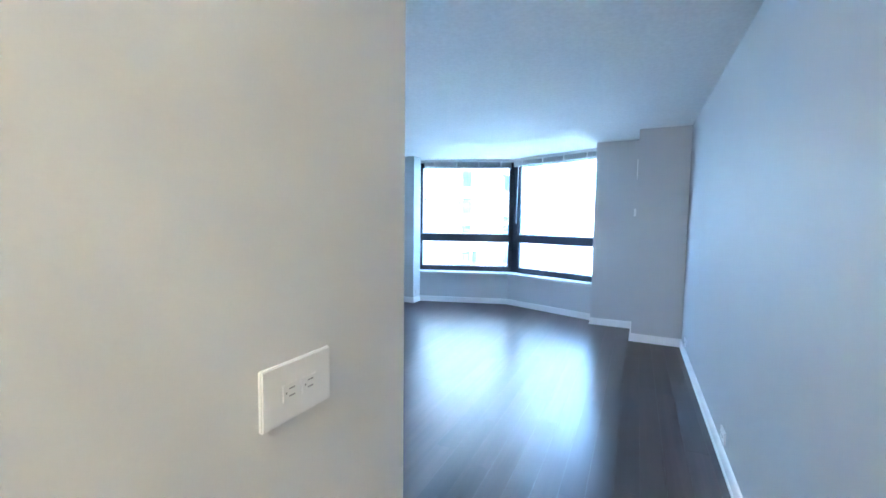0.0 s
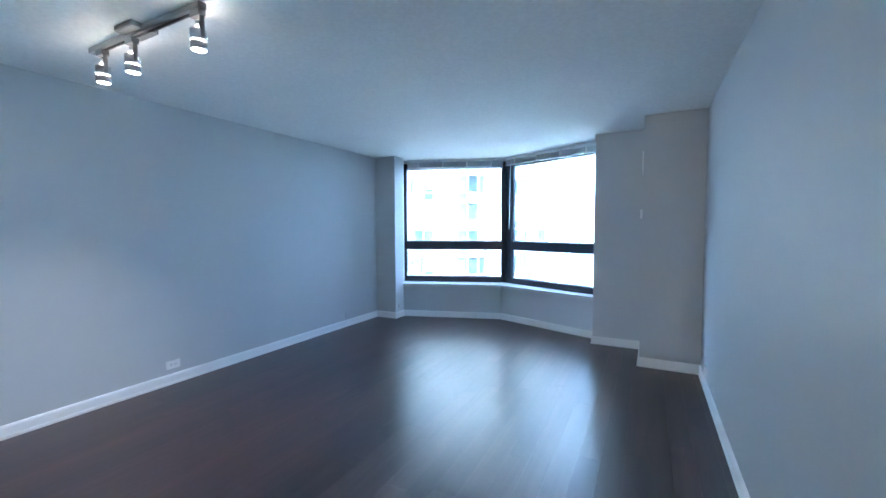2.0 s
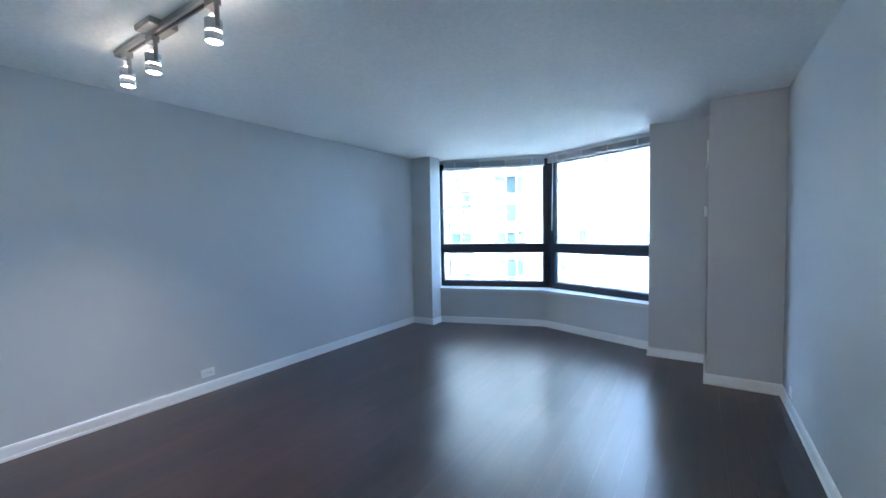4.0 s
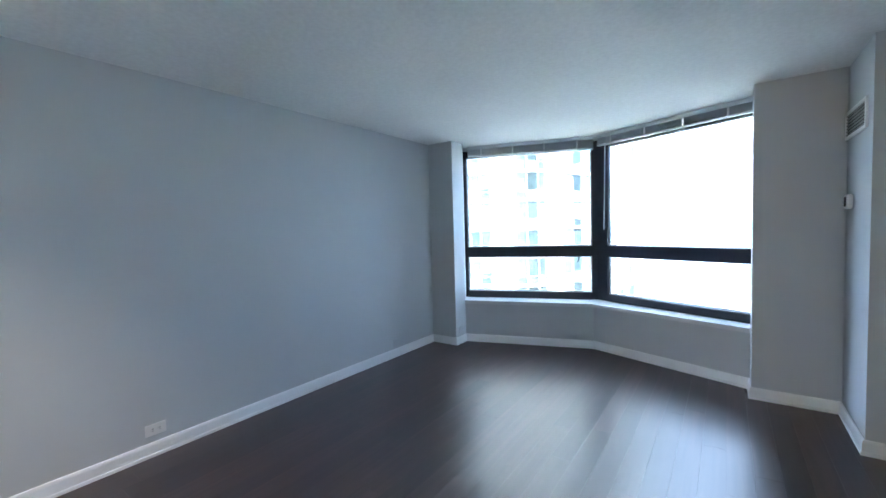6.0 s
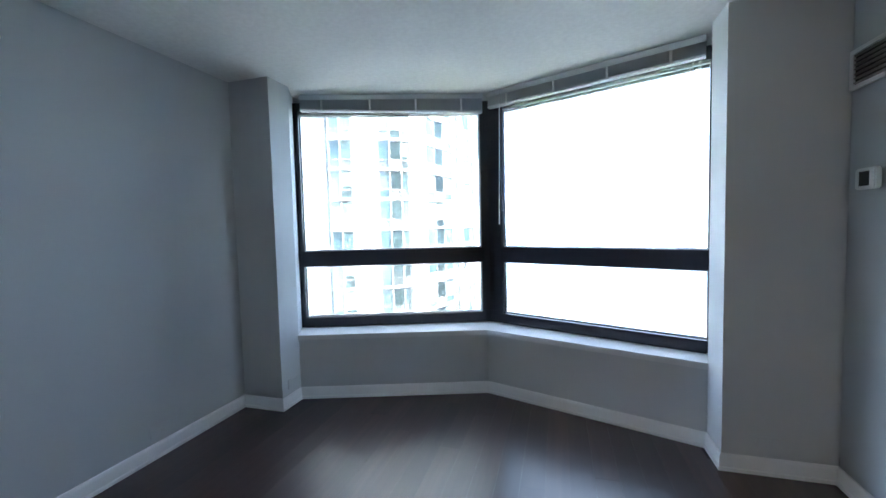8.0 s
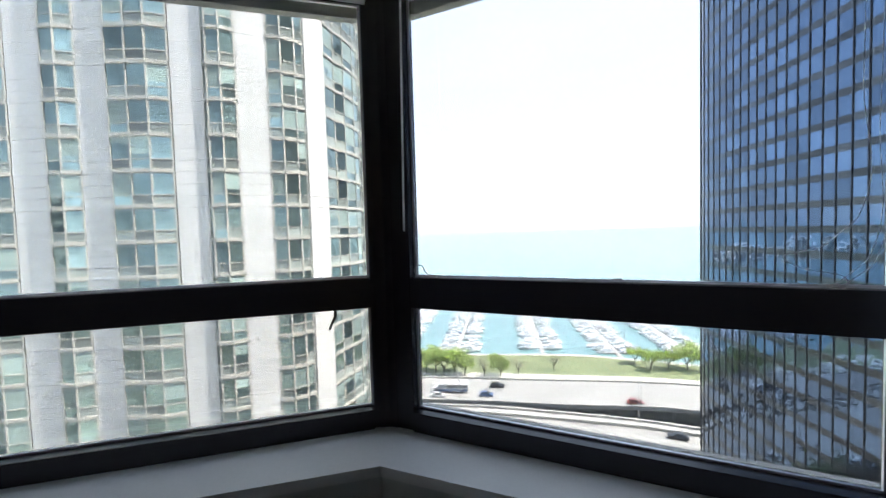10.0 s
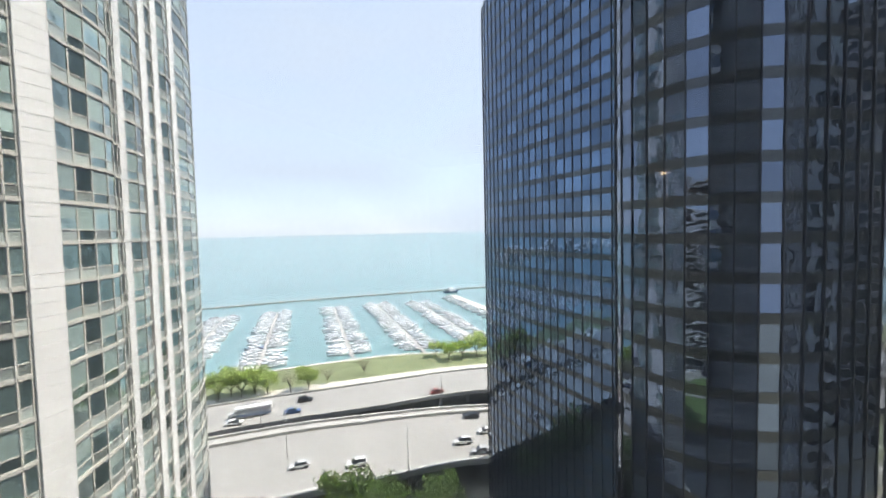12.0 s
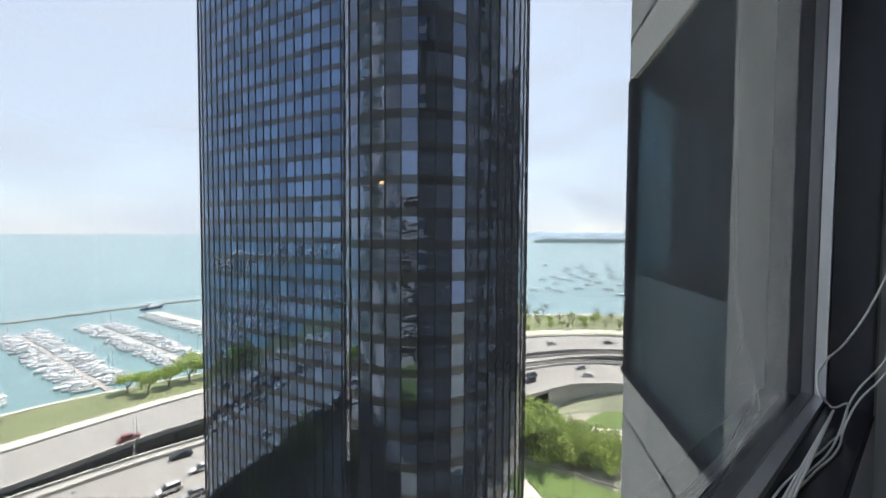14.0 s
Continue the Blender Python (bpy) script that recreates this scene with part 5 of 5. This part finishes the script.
nt.links.new(both.outputs[0], nt.nodes["Material Output"].inputs["Surface"])
M_BUD = mat("sparse_buds", (0.22, 0.18, 0.13), 0.8, island=0.4)


def tree(name, seed, height, spread, leaves, size, leaf, label, low=0.24):
    r = random.Random(seed)
    t = empty(name, pose(0, 0, -80), label, "tree", "park trees")
    bm = bmesh.new()
    fork = height * low
    tube(bm, (0, 0, 0), (0, 0, fork), 0.035 * height, 0.024 * height, 8)
    tips = []
    for i in range(7):
        a = i * 2.4 + r.random()
        p = Vector((0, 0, fork * r.uniform(0.75, 1.0)))
        q = Vector((math.cos(a) * spread * r.uniform(0.3, 0.55), math.sin(a) * spread * r.uniform(0.3, 0.55), height * r.uniform(0.55 if low > 0.2 else 0.18, 0.85)))
        tube(bm, p, q, 0.016 * height, 0.006 * height, 5)
        tips.append(q)
        for _ in range(3):
            e = q + Vector((r.uniform(-1, 1) * spread * 0.35, r.uniform(-1, 1) * spread * 0.35, r.uniform(-0.08, 0.16) * height))
            tube(bm, p.lerp(q, 0.6), e, 0.006 * height, 0.002 * height, 4)
            tips.append(e)
    part("trunk", bm, M_BARK, t, "brown trunk with spreading limbs")
    verts, faces = [], []
    for _ in range(leaves):
        c = r.choice(tips)
        v = Vector((r.gauss(0, 1), r.gauss(0, 1), r.gauss(0, 0.8)))
        v = v.normalized() * (r.random() ** 0.5) * spread * 0.30
        c = c + v
        u = Vector((r.gauss(0, 1), r.gauss(0, 1), r.gauss(0, 1))).normalized()
        w = u.orthogonal().normalized()
        s = size * r.uniform(0.6, 1.3)
        k = len(verts)
        verts += [tuple(c - u * s), tuple(c - w * s * 0.6 + u * s * 0.1), tuple(c + u * s), tuple(c + w * s * 0.6 + u * s * 0.1)]
        faces.append((k, k + 1, k + 2, k + 3))
    me = bpy.data.meshes.new("crown")
    me.from_pydata(verts, [], faces)
    me.materials.append(leaf)
    o = new("crown", me)
    o.parent = t
    return t


KINDS = [tree("tree", 1, 7.8, 5.2, 1700, 0.34, M_LEAF, "young green tree in the lakefront park"), tree("tree", 2, 6.4, 4.6, 1400, 0.32, M_LEAF, "small bushy green tree in the park"),
         tree("tree", 3, 11.0, 6.5, 2900, 0.40, M_LEAF, "large leafy green tree below the tower"), tree("bare_tree", 4, 7.0, 4.0, 260, 0.16, M_BUD, "nearly bare tree with spring buds"),
         tree("bush_tree", 5, 6.2, 6.4, 2100, 0.40, M_LEAF, "low bushy yellow-green tree on the bank", 0.08), tree("young_tree", 6, 4.2, 2.4, 420, 0.24, M_LEAF, "thin young tree on the park lawn")]
done = [False] * 6
scatter = random.Random(21)
SAPLINGS = [tuple(WALK_IN[k].lerp(SHORE[k], scatter.uniform(0.25, 0.85))) for k in range(52, 68) for _ in range(2)]
SAPLINGS += [(SHORE[k].x - scatter.uniform(2, 9), SHORE[k].y - scatter.uniform(1, 5)) for k in range(50, 57) for _ in range(2)]
for x, y, z, k, s in ((-13, 145.6, PARK, 0, 1.15), (-9.5, 147, PARK, 1, 1.3), (-6.3, 144.3, PARK, 0, 1.2), (-2.5, 146.5, PARK, 1, 1.3), (1.4, 143.3, PARK, 0, 1.0), (8.5, 142.1, PARK, 3, 1.0), (14.3, 141.8, PARK, 0, 0.95),
                      (21, 144, PARK, 3, 0.9), (34.7, 147.7, PARK, 3, 0.9), (66.9, 154.0, PARK, 1, 0.9), (69.7, 146.9, PARK, 0, 0.9), (76, 147, PARK, 1, 1.0), (82.5, 146.5, PARK, 0, 1.15), (88, 144, PARK, 1, 1.2),
                      (205.4, 62, PARK, 1, 0.85), (245.7, 38.6, PARK, 1, 0.75), (251.6, 33.1, PARK, 0, 0.65), (239.8, 25.5, PARK, 3, 1), (243.3, 18.9, PARK, 3, 1), (262, 66, PARK, 3, 1.3), (256, 76, PARK, 3, 1.3), (248, 82, PARK, 3, 1.4), (228, 44, PARK, 3, 0.9),
                      (14.5, 74.6, LOW, 2, 1.0), (20.5, 73, LOW, 2, 0.95), (32, 71.5, LOW, 2, 0.75), (27, 75.3, LOW, 3, 1.25), (103, 28, LOW, 2, 1.1), (107.5, 26.5, LOW, 2, 0.9), (108, 31.5, LOW, 2, 1.0), (106, 21.5, LOW, 4, 1.25), (109, 18, LOW, 4, 1.15), (105, 16.5, LOW, 4, 1.05), (110, 13.5, LOW, 4, 1.15),
                      (106, 11.5, LOW, 4, 1.0), (112, 22, LOW, 4, 1.0), (103, 18.5, LOW, 3, 1.0), (108, 9.5, LOW, 3, 0.8), (104, 13, LOW, 3, 0.7), (113, 8, LOW, 4, 0.8), (101.8, 24.5, LOW, 4, 0.9), (104.5, 31, LOW, 4, 1.0), *[(x, y, PARK, 5 if i % 3 else 3, 0.75 + 0.12 * (i % 4)) for i, (x, y) in enumerate(SAPLINGS)]):
    rot = rng.uniform(0, 360)
    if done[k]:
        o = copy_thing(KINDS[k], pose(x, y, z, 0, 0, rot))
        o.scale = (s, s, s)
    else:
        KINDS[k].matrix_world = pose(x, y, z, 0, 0, rot) @ Matrix.Diagonal((s, s, s, 1))
        done[k] = True

# ---- floor planks, the pieces last ----
PW = 0.125
rng = random.Random(9)
lens = {}
for i in range(math.ceil((RIGHT + 0.0) / PW)):
    x0 = i * PW
    x1 = min(x0 + PW, RIGHT)
    y = (BACK if x1 < HALL_X else -6.6) - rng.uniform(0, 1.2)
    xm = (x0 + x1) / 2
    stop = min(0.22 + 0.313 * (xm - 0.345), 0.668 - 0.356 * (xm - 1.775)) + 0.08 if 0.345 < xm < 3.16 else 0.05
    while y < stop - 0.01:
        L = round(min(rng.choice((1.2, 1.5, 1.8)), stop - y), 3)
        if y + L > -6.6:
            key = (L, round(x1 - x0, 3))
            if key not in lens:
                bm = bmesh.new()
                box(bm, 0.0003, x1 - x0 - 0.0003, 0.0004, L - 0.0004, -0.0055, 0.0)
                lens[key] = mesh_of("plank", bm, M_FLOOR)
            p = new("plank", lens[key])
            p.parent = floor
            p.location = (x0, y, 0)
        y += L
